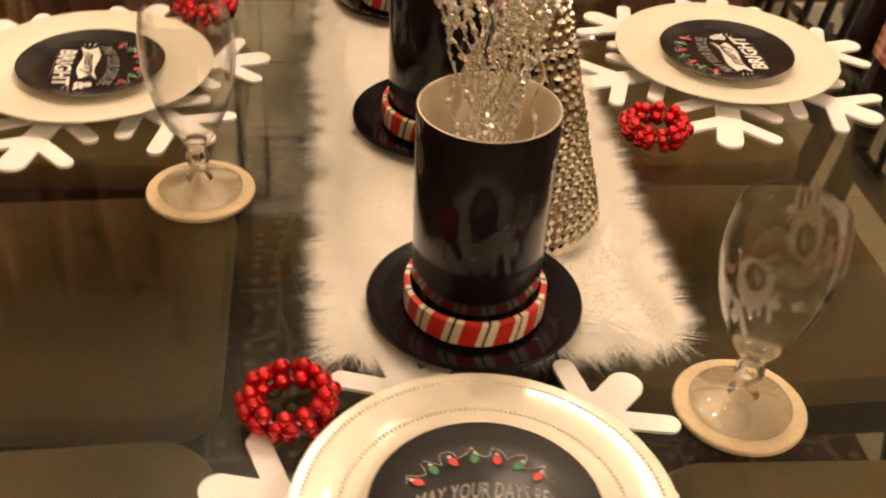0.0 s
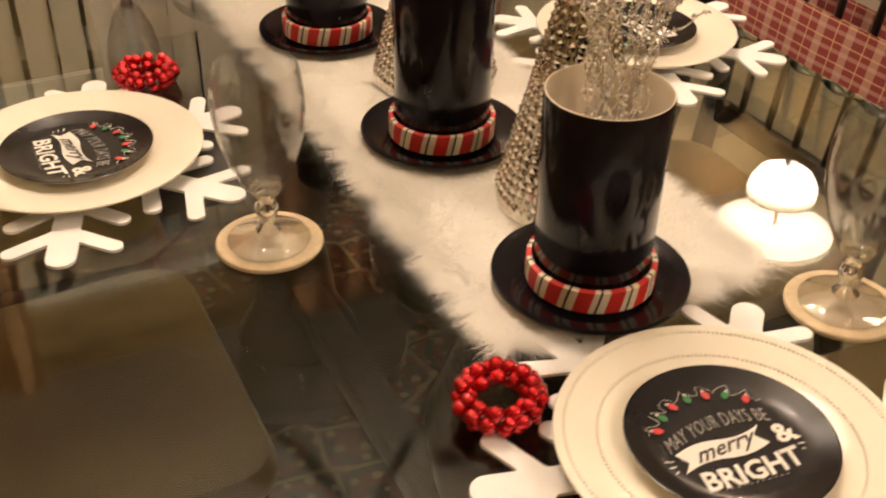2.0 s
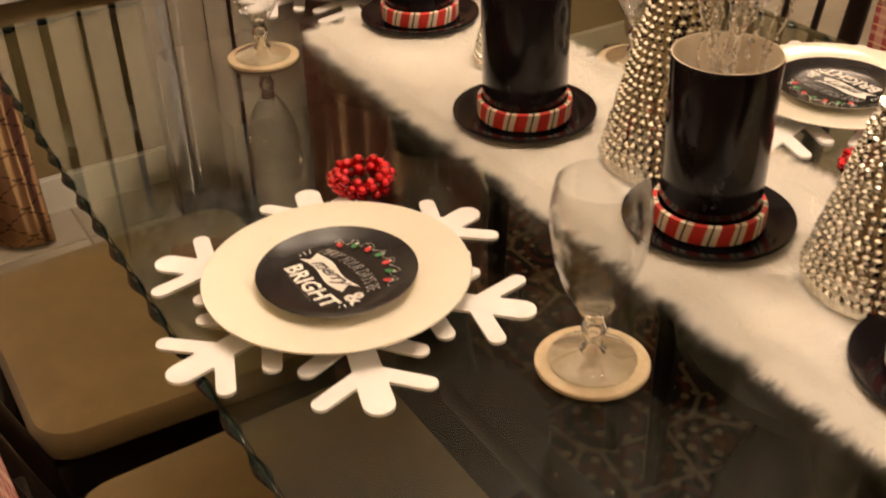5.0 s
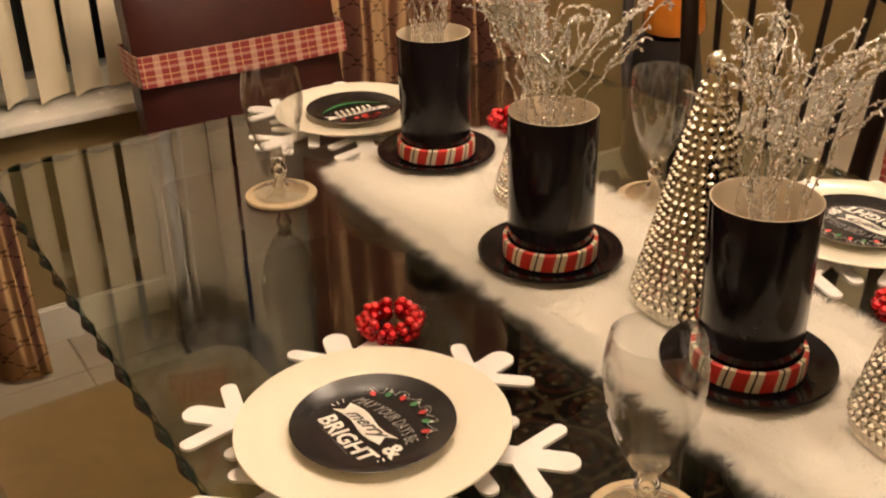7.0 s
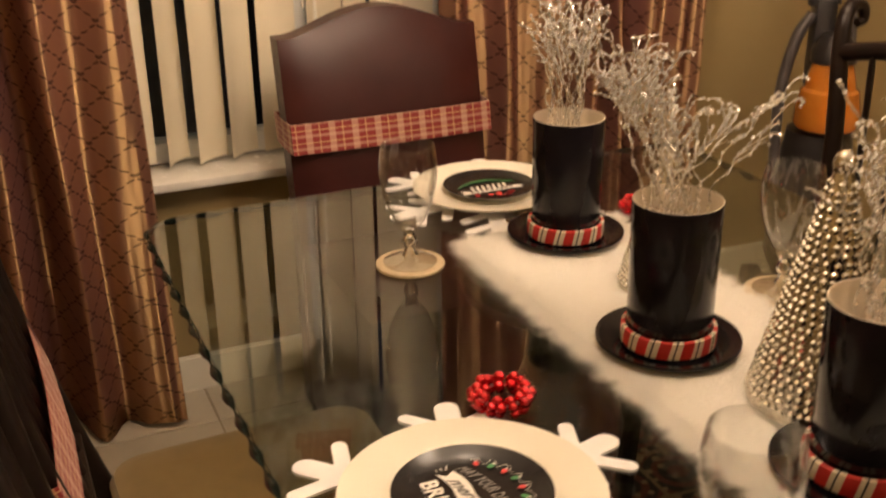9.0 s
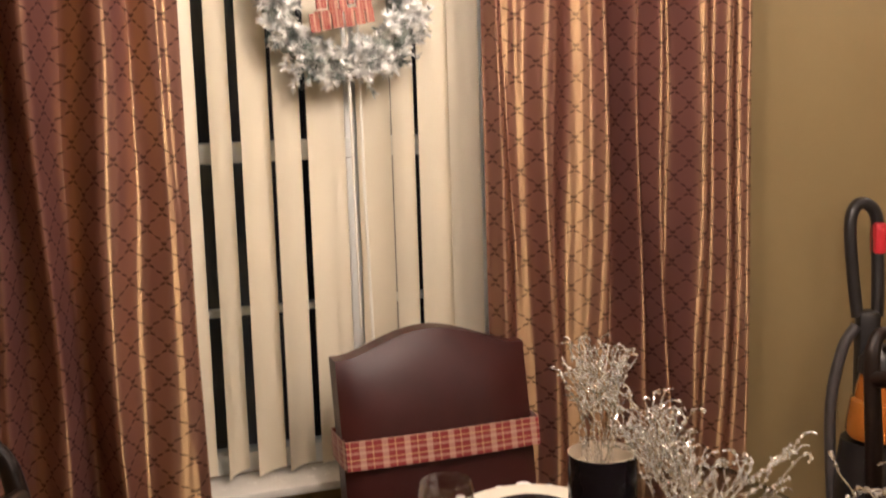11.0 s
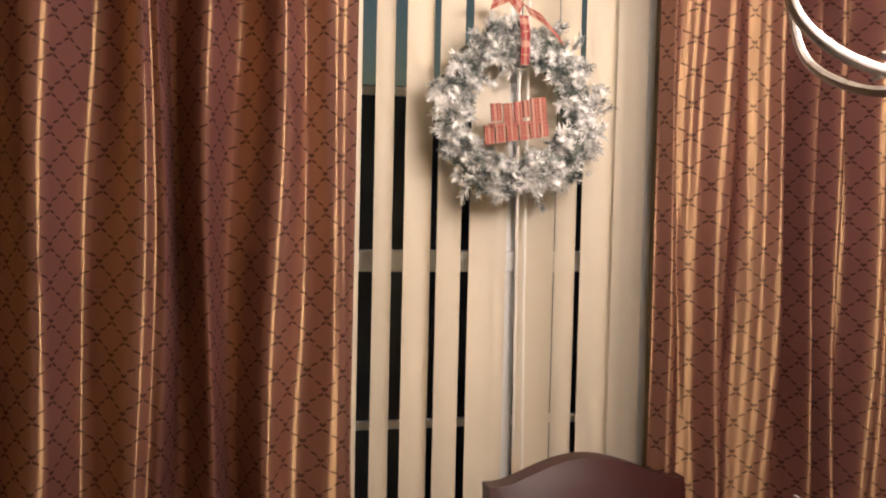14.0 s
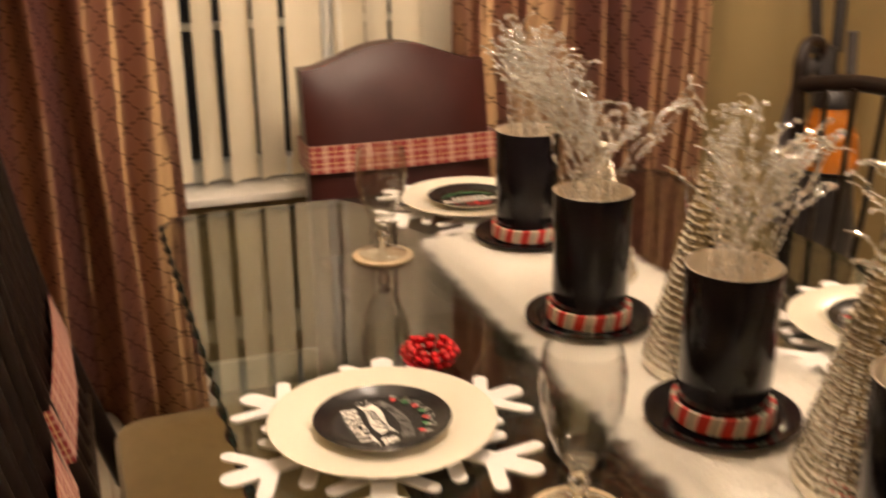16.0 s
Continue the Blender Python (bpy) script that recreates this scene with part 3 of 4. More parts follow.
# ---------- side chairs ----------
def build_side_chair(m, label, group, sash=True, rake=0.0, low_edge=0.676):
    """Faces +y; the origin lies on the floor under the seat."""
    c = thing("dining_chair", m, label, "chair", group)

    def leant(pts):
        return [(x, y - rake * max(0.0, z - 0.366) / 0.33, z) for x, y, z in pts]
    w = 0.222
    bm = bmesh.new()
    rings = []
    for z, inset in ((0.425, 0.012), (0.432, 0.002), (0.452, 0.0), (0.468, 0.008), (0.476, 0.030), (0.479, 0.075)):
        o = rounded(-w + inset, w - inset, -0.205 + inset, 0.21 - inset, max(0.055 - inset * 0.4, 0.02), 6)
        rings.append([bm.verts.new((x * (1.0 if y > 0 else 0.95), y, z)) for x, y in o])
    for a, b in zip(rings, rings[1:]):
        for i in range(len(a)):
            j = (i + 1) % len(a)
            bm.faces.new((a[i], a[j], b[j], b[i]))
    bm.faces.new(rings[0][::-1])
    bm.faces.new(rings[-1])
    part("seat", bm, M_SEAT, c, "tan upholstered seat pad")
    part("seat_frame", box(-w + 0.02, w - 0.02, -0.19, 0.19, 0.365, 0.424, 0.006), M_WOOD, c)
    for sx in (-1, 1):
        part("leg", tube([(sx * 0.185, 0.175, 0), (sx * 0.185, 0.172, 0.2), (sx * 0.182, 0.168, 0.366)], [0.014, 0.018, 0.022], 8), M_WOOD, c)
        part("leg", tube(curve_pts([(sx * 0.185, -0.235, 0), (sx * 0.182, -0.205, 0.2), (sx * 0.180, -0.180, 0.366)], 8), [0.014, 0.016, 0.017, 0.018, 0.019, 0.02, 0.02, 0.021, 0.022], 8), M_WOOD, c)
        keys = [(sx * 0.186, -0.190, 0.366), (sx * 0.192, -0.232, 0.55), (sx * 0.206, -0.268, 0.76), (sx * 0.228, -0.286, 0.96), (sx * 0.236, -0.298, 1.012), (sx * 0.240, -0.318, 1.032), (sx * 0.242, -0.342, 1.026), (sx * 0.242, -0.346, 1.004), (sx * 0.241, -0.330, 0.998)]
        pts = curve_pts(leant(keys), 40)
        part("back_post", tube(pts, [0.020 - 0.0120 * (i / (len(pts) - 1)) for i in range(len(pts))], 10), M_WOOD, c, "post ending in a scrolled ear")
    crest = curve_pts(leant([(-0.226, -0.284, 0.952), (-0.11, -0.302, 0.975), (0, -0.308, 0.983), (0.11, -0.302, 0.975), (0.226, -0.284, 0.952)]), 20)
    part("crest_rail", tube(crest, 0.013, 14, 1.25), M_WOOD, c)
    part("lower_rail", box(-0.178, 0.178, -0.238 - rake / 2, -0.218 - rake / 2, 0.505, 0.545, 0.004), M_WOOD, c)
    for i in range(5):
        k = (i - 2) / 2
        pts = curve_pts(leant([(k * 0.125, -0.228, 0.53), (k * 0.132, -0.258, 0.70), (k * 0.146, -0.278, 0.83), (k * 0.160, -0.297, 0.97)]), 12)
        part("back_slat", tube(pts, 0.0138, 8, 0.45), M_WOOD, c)
    if not sash:
        return c
    # plaid sash round the back
    loop = []
    for x, y in ((-0.224, -0.222), (-0.11, -0.217), (0.0, -0.214), (0.11, -0.217), (0.224, -0.222), (0.236, -0.246), (0.20, -0.280), (0.0, -0.282), (-0.20, -0.280), (-0.236, -0.246), (-0.224, -0.222)):
        loop.append(tuple(leant(((x * 0.985, y - 0.010, low_edge), (x * 1.01, y - 0.026, low_edge + 0.080)))))
    part("ribbon_sash", strip(loop, 0.0012, lambda p: Vector((p.x * 0.6, p.y + 0.266 + rake, 0)).normalized()), M_PLAID, c, "red and cream plaid ribbon sash")
    return c


SIDE = "dark wooden slat-back dining chair with tan seat"
left = build_side_chair(pose(-0.418, 1.642, 0, 0, 0, -90), SIDE + " and plaid sash", "chairs round the table", True, 0.028, 0.640)
for y in (1.135, 0.672):
    copy_thing(left, pose(-0.418, y, 0, 0, 0, -90))
right = build_side_chair(pose(0.455, 1.150, 0, 0, 0, 90), SIDE + " and plaid sash", "chairs round the table", True, -0.015)
copy_thing(right, pose(0.455, 0.610, 0, 0, 0, 90))
build_side_chair(pose(0.455, 1.625, 0, 0, 0, 90), SIDE + ", no sash", "chairs round the table", False, -0.015)


# ---------- leather end chair ----------
def build_leather_chair():
    c = thing("leather_chair", pose(0.128, 2.52, 0), "dark brown leather high-back chair with plaid sash", "chair", "chairs round the table")
    bm, n, hw = bmesh.new(), 20, 0.232
    rows = []
    for i in range(n + 1):
        u = i / n * 2 - 1
        top = 0.905 + 0.052 * max(0, math.cos(u * math.pi / 1.75)) ** 1.3
        col = []
        m = 22
        for k in range(m + 1):
            z = 0.06 + (top - 0.06) * k / m
            edge = min(1, (1 - abs(u)) / 0.55)
            topfade = min(1, (top - z) / 0.16)
            puff = math.sin(max(0, edge) * math.pi / 2) ** 0.6 * math.sin(max(0, topfade) * math.pi / 2) ** 0.6
            lean = 0.10 * (max(0.0, z - 0.40) / 0.55) ** 1.2
            col.append((Vector((u * hw, 0.02 + lean - 0.030 * puff, z)), Vector((u * hw, 0.075 + lean + 0.012 * puff, z))))
        rows.append(col)
    fr = [[bm.verts.new(p[0]) for p in col] for col in rows]
    bk = [[bm.verts.new(p[1]) for p in col] for col in rows]
    m = len(fr[0]) - 1
    for i in range(n):
        for k in range(m):
            bm.faces.new((fr[i][k], fr[i + 1][k], fr[i + 1][k + 1], fr[i][k + 1]))
            bm.faces.new((bk[i + 1][k], bk[i][k], bk[i][k + 1], bk[i + 1][k + 1]))
        bm.faces.new((fr[i][m], fr[i + 1][m], bk[i + 1][m], bk[i][m]))
        bm.faces.new((fr[i + 1][0], fr[i][0], bk[i][0], bk[i + 1][0]))
    for i in (0, n):
        for k in range(m):
            bm.faces.new((fr[i][k], fr[i][k + 1], bk[i][k + 1], bk[i][k]))
    bmesh.ops.recalc_face_normals(bm, faces=bm.faces)
    part("backrest", bm, M_LEATHER, c, "arched padded leather back")
    part("seat", box(-0.236, 0.236, -0.42, 0.0185, 0.06, 0.475, 0.022), M_LEATHER, c, "skirted leather seat")
    for sx in (-1, 1):
        for y in (-0.38, 0.045):
            part("leg", tube([(sx * 0.205, y, 0), (sx * 0.205, y, 0.062)], [0.018, 0.022], 8), M_WOOD, c)
    loop = []
    for x, y in ((-0.238, 0.05), (-0.234, 0.022), (-0.12, 0.016), (0, 0.013), (0.12, 0.016), (0.234, 0.022), (0.238, 0.05), (0.236, 0.145), (0.0, 0.150), (-0.236, 0.145), (-0.238, 0.05)):
        loop.append(((x, y, 0.674), (x, y + 0.013, 0.738)))
    part("ribbon_sash", strip(loop, 0.0015, lambda p: Vector((p.x * 0.5, p.y - 0.08, 0)).normalized()), M_PLAID, c, "red and cream plaid ribbon sash")


build_leather_chair()


HATS = ((0.032, 0.745), (0.031, 1.043), (0.018, 1.353), (0.080, 1.713))     # where the vases stand


# ---------- white fur runner ----------
def build_runner():
    rnd = random.Random(3)
    r = thing("table_runner", pose(0.052, 0, TABLE + 0.0005), "shaggy white faux fur table runner", "table runner")
    x0, x1, y0, y1 = -0.124, 0.132, 0.704, 1.760
    bm, nx, ny = bmesh.new(), 16, 60

    def pressed(x, y):
        """True where a vase's saucer flattens the pile."""
        return any((x + 0.052 - hx) ** 2 + (y - hy) ** 2 < 0.080 ** 2 for hx, hy in HATS)
    grid = []
    for j in range(ny + 1):
        row = []
        for i in range(nx + 1):
            x, y = x0 + (x1 - x0) * i / nx, y0 + (y1 - y0) * j / ny
            e = min(x - x0, x1 - x, y - y0, y1 - y)
            z = 0.0095 * min(1, e / 0.02) ** 0.5 + 0.0015 * noise.noise((x * 40, y * 40, 0))
            z = min(z, 0.0055) if pressed(x, y) else z
            wx = x + 0.008 * noise.noise((y * 9, x * 3, 5))
            row.append(bm.verts.new((wx, y, max(z, 0.0))))
        grid.append(row)
    for j in range(ny):
        for i in range(nx):
            bm.faces.new((grid[j][i], grid[j][i + 1], grid[j + 1][i + 1], grid[j + 1][i]))
    part("fur_backing", bm, M_PELT, r)
    verts, faces = [], []

    def blade(x, y, z, dx, dy, lift, length, width):
        d = math.hypot(dx, dy) or 1
        dx, dy = dx / d, dy / d
        px, py = -dy * width, dx * width
        h = math.sqrt(max(0, length ** 2 - (length * lift) ** 2)) if lift < 1 else 0
        a = (x + dx * h * 0.45, y + dy * h * 0.45, z + length * lift * 0.75)
        b = (x + dx * h, y + dy * h, max(0.0006, z + length * lift * 0.55))
        n = len(verts)
        verts.extend(((x - px, y - py, z), (x + px, y + py, z), (a[0] + px * 0.8, a[1] + py * 0.8, a[2]), (a[0] - px * 0.8, a[1] - py * 0.8, a[2]), b))
        faces.extend(((n, n + 1, n + 2, n + 3), (n + 3, n + 2, n + 4)))

    for _ in range(34000):
        x, y = rnd.uniform(x0, x1), rnd.uniform(y0, y1)
        if pressed(x, y):
            continue
        a = 6.28 * noise.noise((x * 7, y * 7, 2)) + rnd.gauss(0, 0.8)
        blade(x, y, 0.008, math.cos(a), math.sin(a), rnd.uniform(0.04, 0.32), rnd.uniform(0.012, 0.024), rnd.uniform(0.0004, 0.0008))
    for _ in range(64000):
        side = rnd.random()
        if side < 0.43:
            x, y, nx_, ny_ = x0 + rnd.uniform(0, 0.012), rnd.uniform(y0, y1), -1, 0
        elif side < 0.86:
            x, y, nx_, ny_ = x1 - rnd.uniform(0, 0.012), rnd.uniform(y0, y1), 1, 0
        elif side < 0.93:
            x, y, nx_, ny_ = rnd.uniform(x0, x1), y0 + rnd.uniform(0, 0.012), 0, -1
        else:
            x, y, nx_, ny_ = rnd.uniform(x0, x1), y1 - rnd.uniform(0, 0.012), 0, 1
        tuft = noise.noise((x * 55, y * 55, 9))
        a = tuft * 1.5 + rnd.gauss(0, 0.22)
        dx, dy = nx_ * math.cos(a) - ny_ * math.sin(a), nx_ * math.sin(a) + ny_ * math.cos(a)
        blade(x, y, rnd.uniform(0.001, 0.008), dx, dy, rnd.uniform(0.0, 0.25), rnd.uniform(0.010, 0.042) * (1 + 0.6 * tuft), rnd.uniform(0.00014, 0.00034))
    me = bpy.data.meshes.new("long_fur")
    me.from_pydata(verts, [], faces)
    me.materials.append(M_FUR)
    f = new("long_fur", me)
    f.parent = r
    f["kind"] = "stuff"


build_runner()


# ---------- place settings ----------
from mathutils.geometry import tessellate_polygon


def placemat_mesh():
    """One felt snowflake: the outline of joined round-ended bars, cut out of a sheet."""
    bars = [((0, 0), (0.001, 0), 0.088, 0.088)]
    for k in range(6):
        a = radians(60 * k)

        def q(r, s):
            return (math.cos(a) * r - math.sin(a) * s, math.sin(a) * r + math.cos(a) * s)
        bars.append((q(0, 0), q(0.186, 0), 0.012, 0.0145))
        for s in (-1, 1):
            bars.append((q(0.140, 0), q(0.172, s * 0.048), 0.0090, 0.0088))
            bars.append((q(0.085, 0), q(0.124, s * 0.052), 0.0090, 0.0092))
    n, step = 240, 0.00175
    ax = (np.arange(n + 1) - n / 2) * step
    gx, gy = np.meshgrid(ax, ax, indexing="ij")
    d = np.full(gx.shape, 9.0)
    for (x0, y0), (x1, y1), r0, r1 in bars:
        ux, uy = x1 - x0, y1 - y0
        t = np.clip(((gx - x0) * ux + (gy - y0) * uy) / (ux * ux + uy * uy), 0, 1)
        d = np.minimum(d, np.hypot(gx - x0 - t * ux, gy - y0 - t * uy) - (r0 + (r1 - r0) * t))
    links = {}

    def cross(i0, j0, i1, j1):
        f = d[i0, j0] / (d[i0, j0] - d[i1, j1])
        return ((i0, j0, i1, j1), (ax[i0] + (ax[i1] - ax[i0]) * f, ax[j0] + (ax[j1] - ax[j0]) * f))
    where = {}
    inside = d < 0
    mixed = inside[:-1, :-1].astype(int) + inside[1:, :-1] + inside[:-1, 1:] + inside[1:, 1:]
    for i, j in zip(*np.nonzero((mixed > 0) & (mixed < 4))):
        c = ((i, j), (i + 1, j), (i + 1, j + 1), (i, j + 1))
        ends = []
        for k in range(4):
            a0, a1 = c[k], c[(k + 1) % 4]
            if inside[a0] != inside[a1]:
                lo, hi = min(a0, a1), max(a0, a1)
                key, p = cross(*lo, *hi)
                where[key] = p
                ends.append(key)
        for e0, e1 in zip(ends[::2], ends[1::2]):
            links.setdefault(e0, []).append(e1)
            links.setdefault(e1, []).append(e0)
    best = []
    left_keys = set(links)
    while left_keys:
        k = start = next(iter(left_keys))
        loop, prev = [], None
        while True:
            loop.append(where[k])
            left_keys.discard(k)
            nxt = [q for q in links[k] if q != prev]
            prev, k = k, nxt[0]
            if k == start or k not in left_keys:
                break
        if len(loop) > len(best):
            best = loop
    area = sum(p[0] * q[1] - q[0] * p[1] for p, q in zip(best, best[1:] + best[:1]))
    if area < 0:
        best = best[::-1]
    best = best[::2]
    bm = bmesh.new()
    lo = [bm.verts.new((x, y, 0.0)) for x, y in best]
    hi = [bm.verts.new((x, y, 0.0030)) for x, y in best]
    for a, b, c in tessellate_polygon([[Vector((x, y, 0)) for x, y in best]]):
        bm.faces.new((hi[a], hi[b], hi[c]))
        bm.faces.new((lo[c], lo[b], lo[a]))
    for i in range(len(best)):
        j = (i + 1) % len(best)
        bm.faces.new((lo[i], lo[j], hi[j], hi[i]))
    bmesh.ops.recalc_face_normals(bm, faces=bm.faces)
    return bm


def dinner_plate_mesh(beaded):
    prof = [(0, 0.003), (0.062, 0.003), (0.064, 0.0), (0.069, 0.0), (0.070, 0.004), (0.086, 0.008), (0.128, 0.0150), (0.1305, 0.0165), (0.1300, 0.0180), (0.1275, 0.0182), (0.092, 0.0125), (0.084, 0.0098), (0.078, 0.0070), (0.072, 0.0058), (0, 0.0056)]
    bm = lathe(prof, 96)
    if beaded:
        for r, z, n in ((0.122, 0.0168, 210), (0.097, 0.0130, 166)):
            for i in range(n):
                a = 2 * math.pi * i / n
                bmesh.ops.create_icosphere(bm, subdivisions=1, radius=0.0019, matrix=Matrix.Translation((r * math.cos(a), r * math.sin(a), z)))
    return bm


def text_bm(body_text, size, shear=0.0, bold=0.0, spacing=1.0, thick=0.00015):
    cu = bpy.data.curves.new("print_text", "FONT")
    cu.body, cu.size, cu.shear, cu.offset, cu.space_character = body_text, size, shear, bold, spacing
    cu.align_x, cu.align_y, cu.extrude, cu.resolution_u = "CENTER", "CENTER", thick, 2
    ob = bpy.data.objects.new("print_text", cu)
    me = bpy.data.meshes.new_from_object(ob)
    bm = bmesh.new()
    bm.from_mesh(me)
    bpy.data.objects.remove(ob)
    bpy.data.meshes.remove(me)
    bpy.data.curves.remove(cu)
    return bm


def bend(bm, rise, slope=0.0, stretch=1.0):
    """Bows a line of print upwards in the middle, or tips it."""
    for v in bm.verts:
        v.co.y = v.co.y * stretch + slope * v.co.x - rise * v.co.x ** 2
    return bm


PLATE_Z = 0.0064


def salad_plate(m, label, design):
    s = thing("salad_plate", m, label, "plate", "printed salad plates")
    part("plate", lathe([(0, 0.002), (0.040, 0.002), (0.041, 0.0), (0.045, 0.0), (0.047, 0.003), (0.066, 0.0068), (0.0775, 0.0118), (0.0785, 0.0128)], 72), M_CHINA, s, "white underside")
    part("plate_face", lathe([(0.0785, 0.0128), (0.0772, 0.0132), (0.066, 0.0088), (0.0580, 0.0062), (0.050, 0.0052), (0, 0.0050)], 72), M_BLACKCHINA, s, "glossy black printed face")
    z = 0.0058

    def put(name, bm, mat_, x, y, turn=0, dz=0.0, lab=""):
        ob = part(name, bm, mat_, s, lab, smooth=False, m=pose(x, y, z + dz, 0, 0, turn))
        return ob

    if design == "merry":
        put("line_of_print", bend(text_bm("MAY YOUR DAYS BE", 0.0094, 0, -0.00005, 1.04), 5.0, 0.17, 2.1), M_GREYPRINT, -0.003, 0.0215, 0)
        bm = bmesh.new()
        n = 14
        lo, hi = [], []
        for i in range(n + 1):
            x = -0.041 + 0.074 * i / n
            yc = 0.0032 * math.sin((x + 0.041) / 0.074 * 2 * math.pi) + 0.20 * x
            lo.append((x, yc - 0.0095))
            hi.append((x, yc + 0.0095))
        notch_l, notch_r = [(-0.034, (lo[0][1] + hi[0][1]) / 2)], [(0.025, (lo[-1][1] + hi[-1][1]) / 2)]
        add_prism(bm, lo + notch_r + hi[::-1] + notch_l, -0.00012, 0.00012)
        put("banner", bm, M_PRINT, -0.004, -0.0045)
        put("line_of_print", bend(text_bm("merry", 0.0200, 0.45, 0.0003, 1.0), 0, 0.20), M_LINE, -0.007, -0.004, 0, 0.0004)
        put("line_of_print", text_bm("&", 0.026, 0, 0.0007), M_PRINT, 0.0435, -0.001, 10)
        put("line_of_print", bend(text_bm("BRIGHT", 0.0235, 0, 0.0006, 1.0), -1.2, 0.12, 1.05), M_PRINT, 0.004, -0.0310, 0)
        for sx in (-1, 1):
            for k in range(3):
                put("print_ray", box(-0.0035, 0.0035, -0.0005, 0.0005, -0.0001, 0.0001), M_PRINT, sx * 0.052, -0.020 + 0.006 * k, sx * (20 * k - 25))
        for k in range(11):
            put("print_dot", box(-0.0009, 0.0009, -0.0004, 0.0004, -0.0001, 0.0001), M_GREYPRINT, -0.024 + 0.005 * k, -0.043 + 0.0004 * k, 0)
        wire = []
        for i in range(90):
            k = i / 89
            a = radians(157 - 116 * k)
            r = 0.0595 + 0.0045 * math.sin(k * 44)
            wire.append((r * math.cos(a) + 0.002 * math.sin(k * 60), r * math.sin(a) - 0.006, 0.0))
        put("light_wire", tube(wire, 0.00022, 4), M_PRINT, 0, 0.002, 0, 0.0014)
        for k in range(7):
            a = radians(157 - 116 * (k + 0.35) / 7)
            bulb = lathe([(0, -0.0052), (0.0016, -0.0044), (0.0030, -0.0015), (0.0030, 0.0008), (0.0016, 0.0032), (0, 0.0036)], 12)
            for v in bulb.verts:
                v.co = Vector((v.co.x, v.co.z, v.co.y * 0.12))
            put("printed_bulb", bulb, M_GREENPRINT if k % 2 else M_REDPRINT, 0.0545 * math.cos(a), 0.0545 * math.sin(a) - 0.004, math.degrees(a) - 90 + 12 * (-1) ** k, 0.0012)
            put("bulb_cap", box(-0.0011, 0.0011, 0.0030, 0.0054, -0.0001, 0.0001), M_PRINT, 0.0545 * math.cos(a), 0.0545 * math.sin(a) - 0.004, math.degrees(a) - 90 + 12 * (-1) ** k, 0.0012)
    else:
        arc = [(0.056 * math.cos(radians(a)), 0.030 + 0.010 * math.cos(radians(2 * a)) * 0 - 0.028 * math.cos(radians(a)) ** 2, 0) for a in range(20, 161, 7)]
        put("printed_garland", tube([(x, -y - 0.004, z_) for x, y, z_ in arc], [0.001 + 0.003 * math.sin(math.pi * i / (len(arc) - 1)) for i in range(len(arc))], 6, 0.15), M_GREENPRINT, 0, 0, 0, 0.0012)
        for k in range(7):
            put("print_bar", box(-0.0022, 0.0022, -0.0085, 0.0085, -0.0001, 0.0001), M_PRINT, -0.030 + 0.010 * k, -0.006 + 0.0008 * k, -6)
        bm = bmesh.new()
        add_prism(bm, [(-0.058, 0.008), (-0.046, 0.003), (0.040, 0.011), (0.056, 0.004), (0.050, 0.014), (0.058, 0.022), (0.042, 0.022), (-0.046, 0.015), (-0.058, 0.020), (-0.050, 0.013)], -0.0001, 0.0001)
        put("banner", bm, M_PRINT, 0, 0.002, 0, 0.0008)
        for k in range(9):
            put("print_bar", box(-0.0026, 0.0026, -0.0028, 0.0028, -0.0001, 0.0001), M_LINE, -0.035 + 0.009 * k, 0.0125 + 0.0008 * k, 5, 0.0014)
        rnd = random.Random(8)
        for k in range(12):
            put("printed_berry", lathe([(0, 0.0002), (0.0045, 0.0002), (0.0045, -0.0002)], 10), M_REDPRINT, rnd.uniform(-0.030, 0.034), rnd.uniform(0.030, 0.044), 0, 0.0010)
    return s


def goblet(m, label):
    g = thing("water_goblet", m, label, "goblet", "water goblets")
    outer = [(0.0090, 0.047), (0.0140, 0.0530), (0.0225, 0.067), (0.0308, 0.087), (0.0368, 0.109), (0.0396, 0.132), (0.0394, 0.147), (0.0378, 0.160), (0.0356, 0.171)]
    inner = [(r - 0.0016, z) for r, z in outer[::-1]]
    part("bowl", lathe(outer + [(0.0348, 0.1718)] + inner[:-2] + [(0.010, 0.060), (0, 0.0575)], 48), M_GOBLET, g, "clear egg-shaped bowl")
    part("stem", lathe([(0, 0.0565), (0.0098, 0.0520), (0.0088, 0.0470), (0.0076, 0.042), (0.0102, 0.037), (0.0108, 0.033), (0.0098, 0.029), (0.0072, 0.024), (0.0078, 0.017), (0.0115, 0.0125), (0, 0.0115)], 28), M_STEM, g)
    part("foot", lathe([(0, 0.0122), (0.012, 0.0118), (0.023, 0.0080), (0.0335, 0.0050), (0.0372, 0.0030), (0.0368, 0.0006), (0.034, 0.0), (0, 0.0014)], 40), M_FOOT, g)
    return g


def coaster(m, label):
    c = tagged(part("coaster", lathe([(0, 0), (0.0495, 0), (0.0505, 0.0012), (0.0505, 0.0042), (0.0495, 0.0052), (0.0410, 0.0052), (0.0400, 0.0045), (0, 0.0045)], 48), M_CORK), label, "coaster", "cork coasters")
    c.matrix_basis = m
    return c


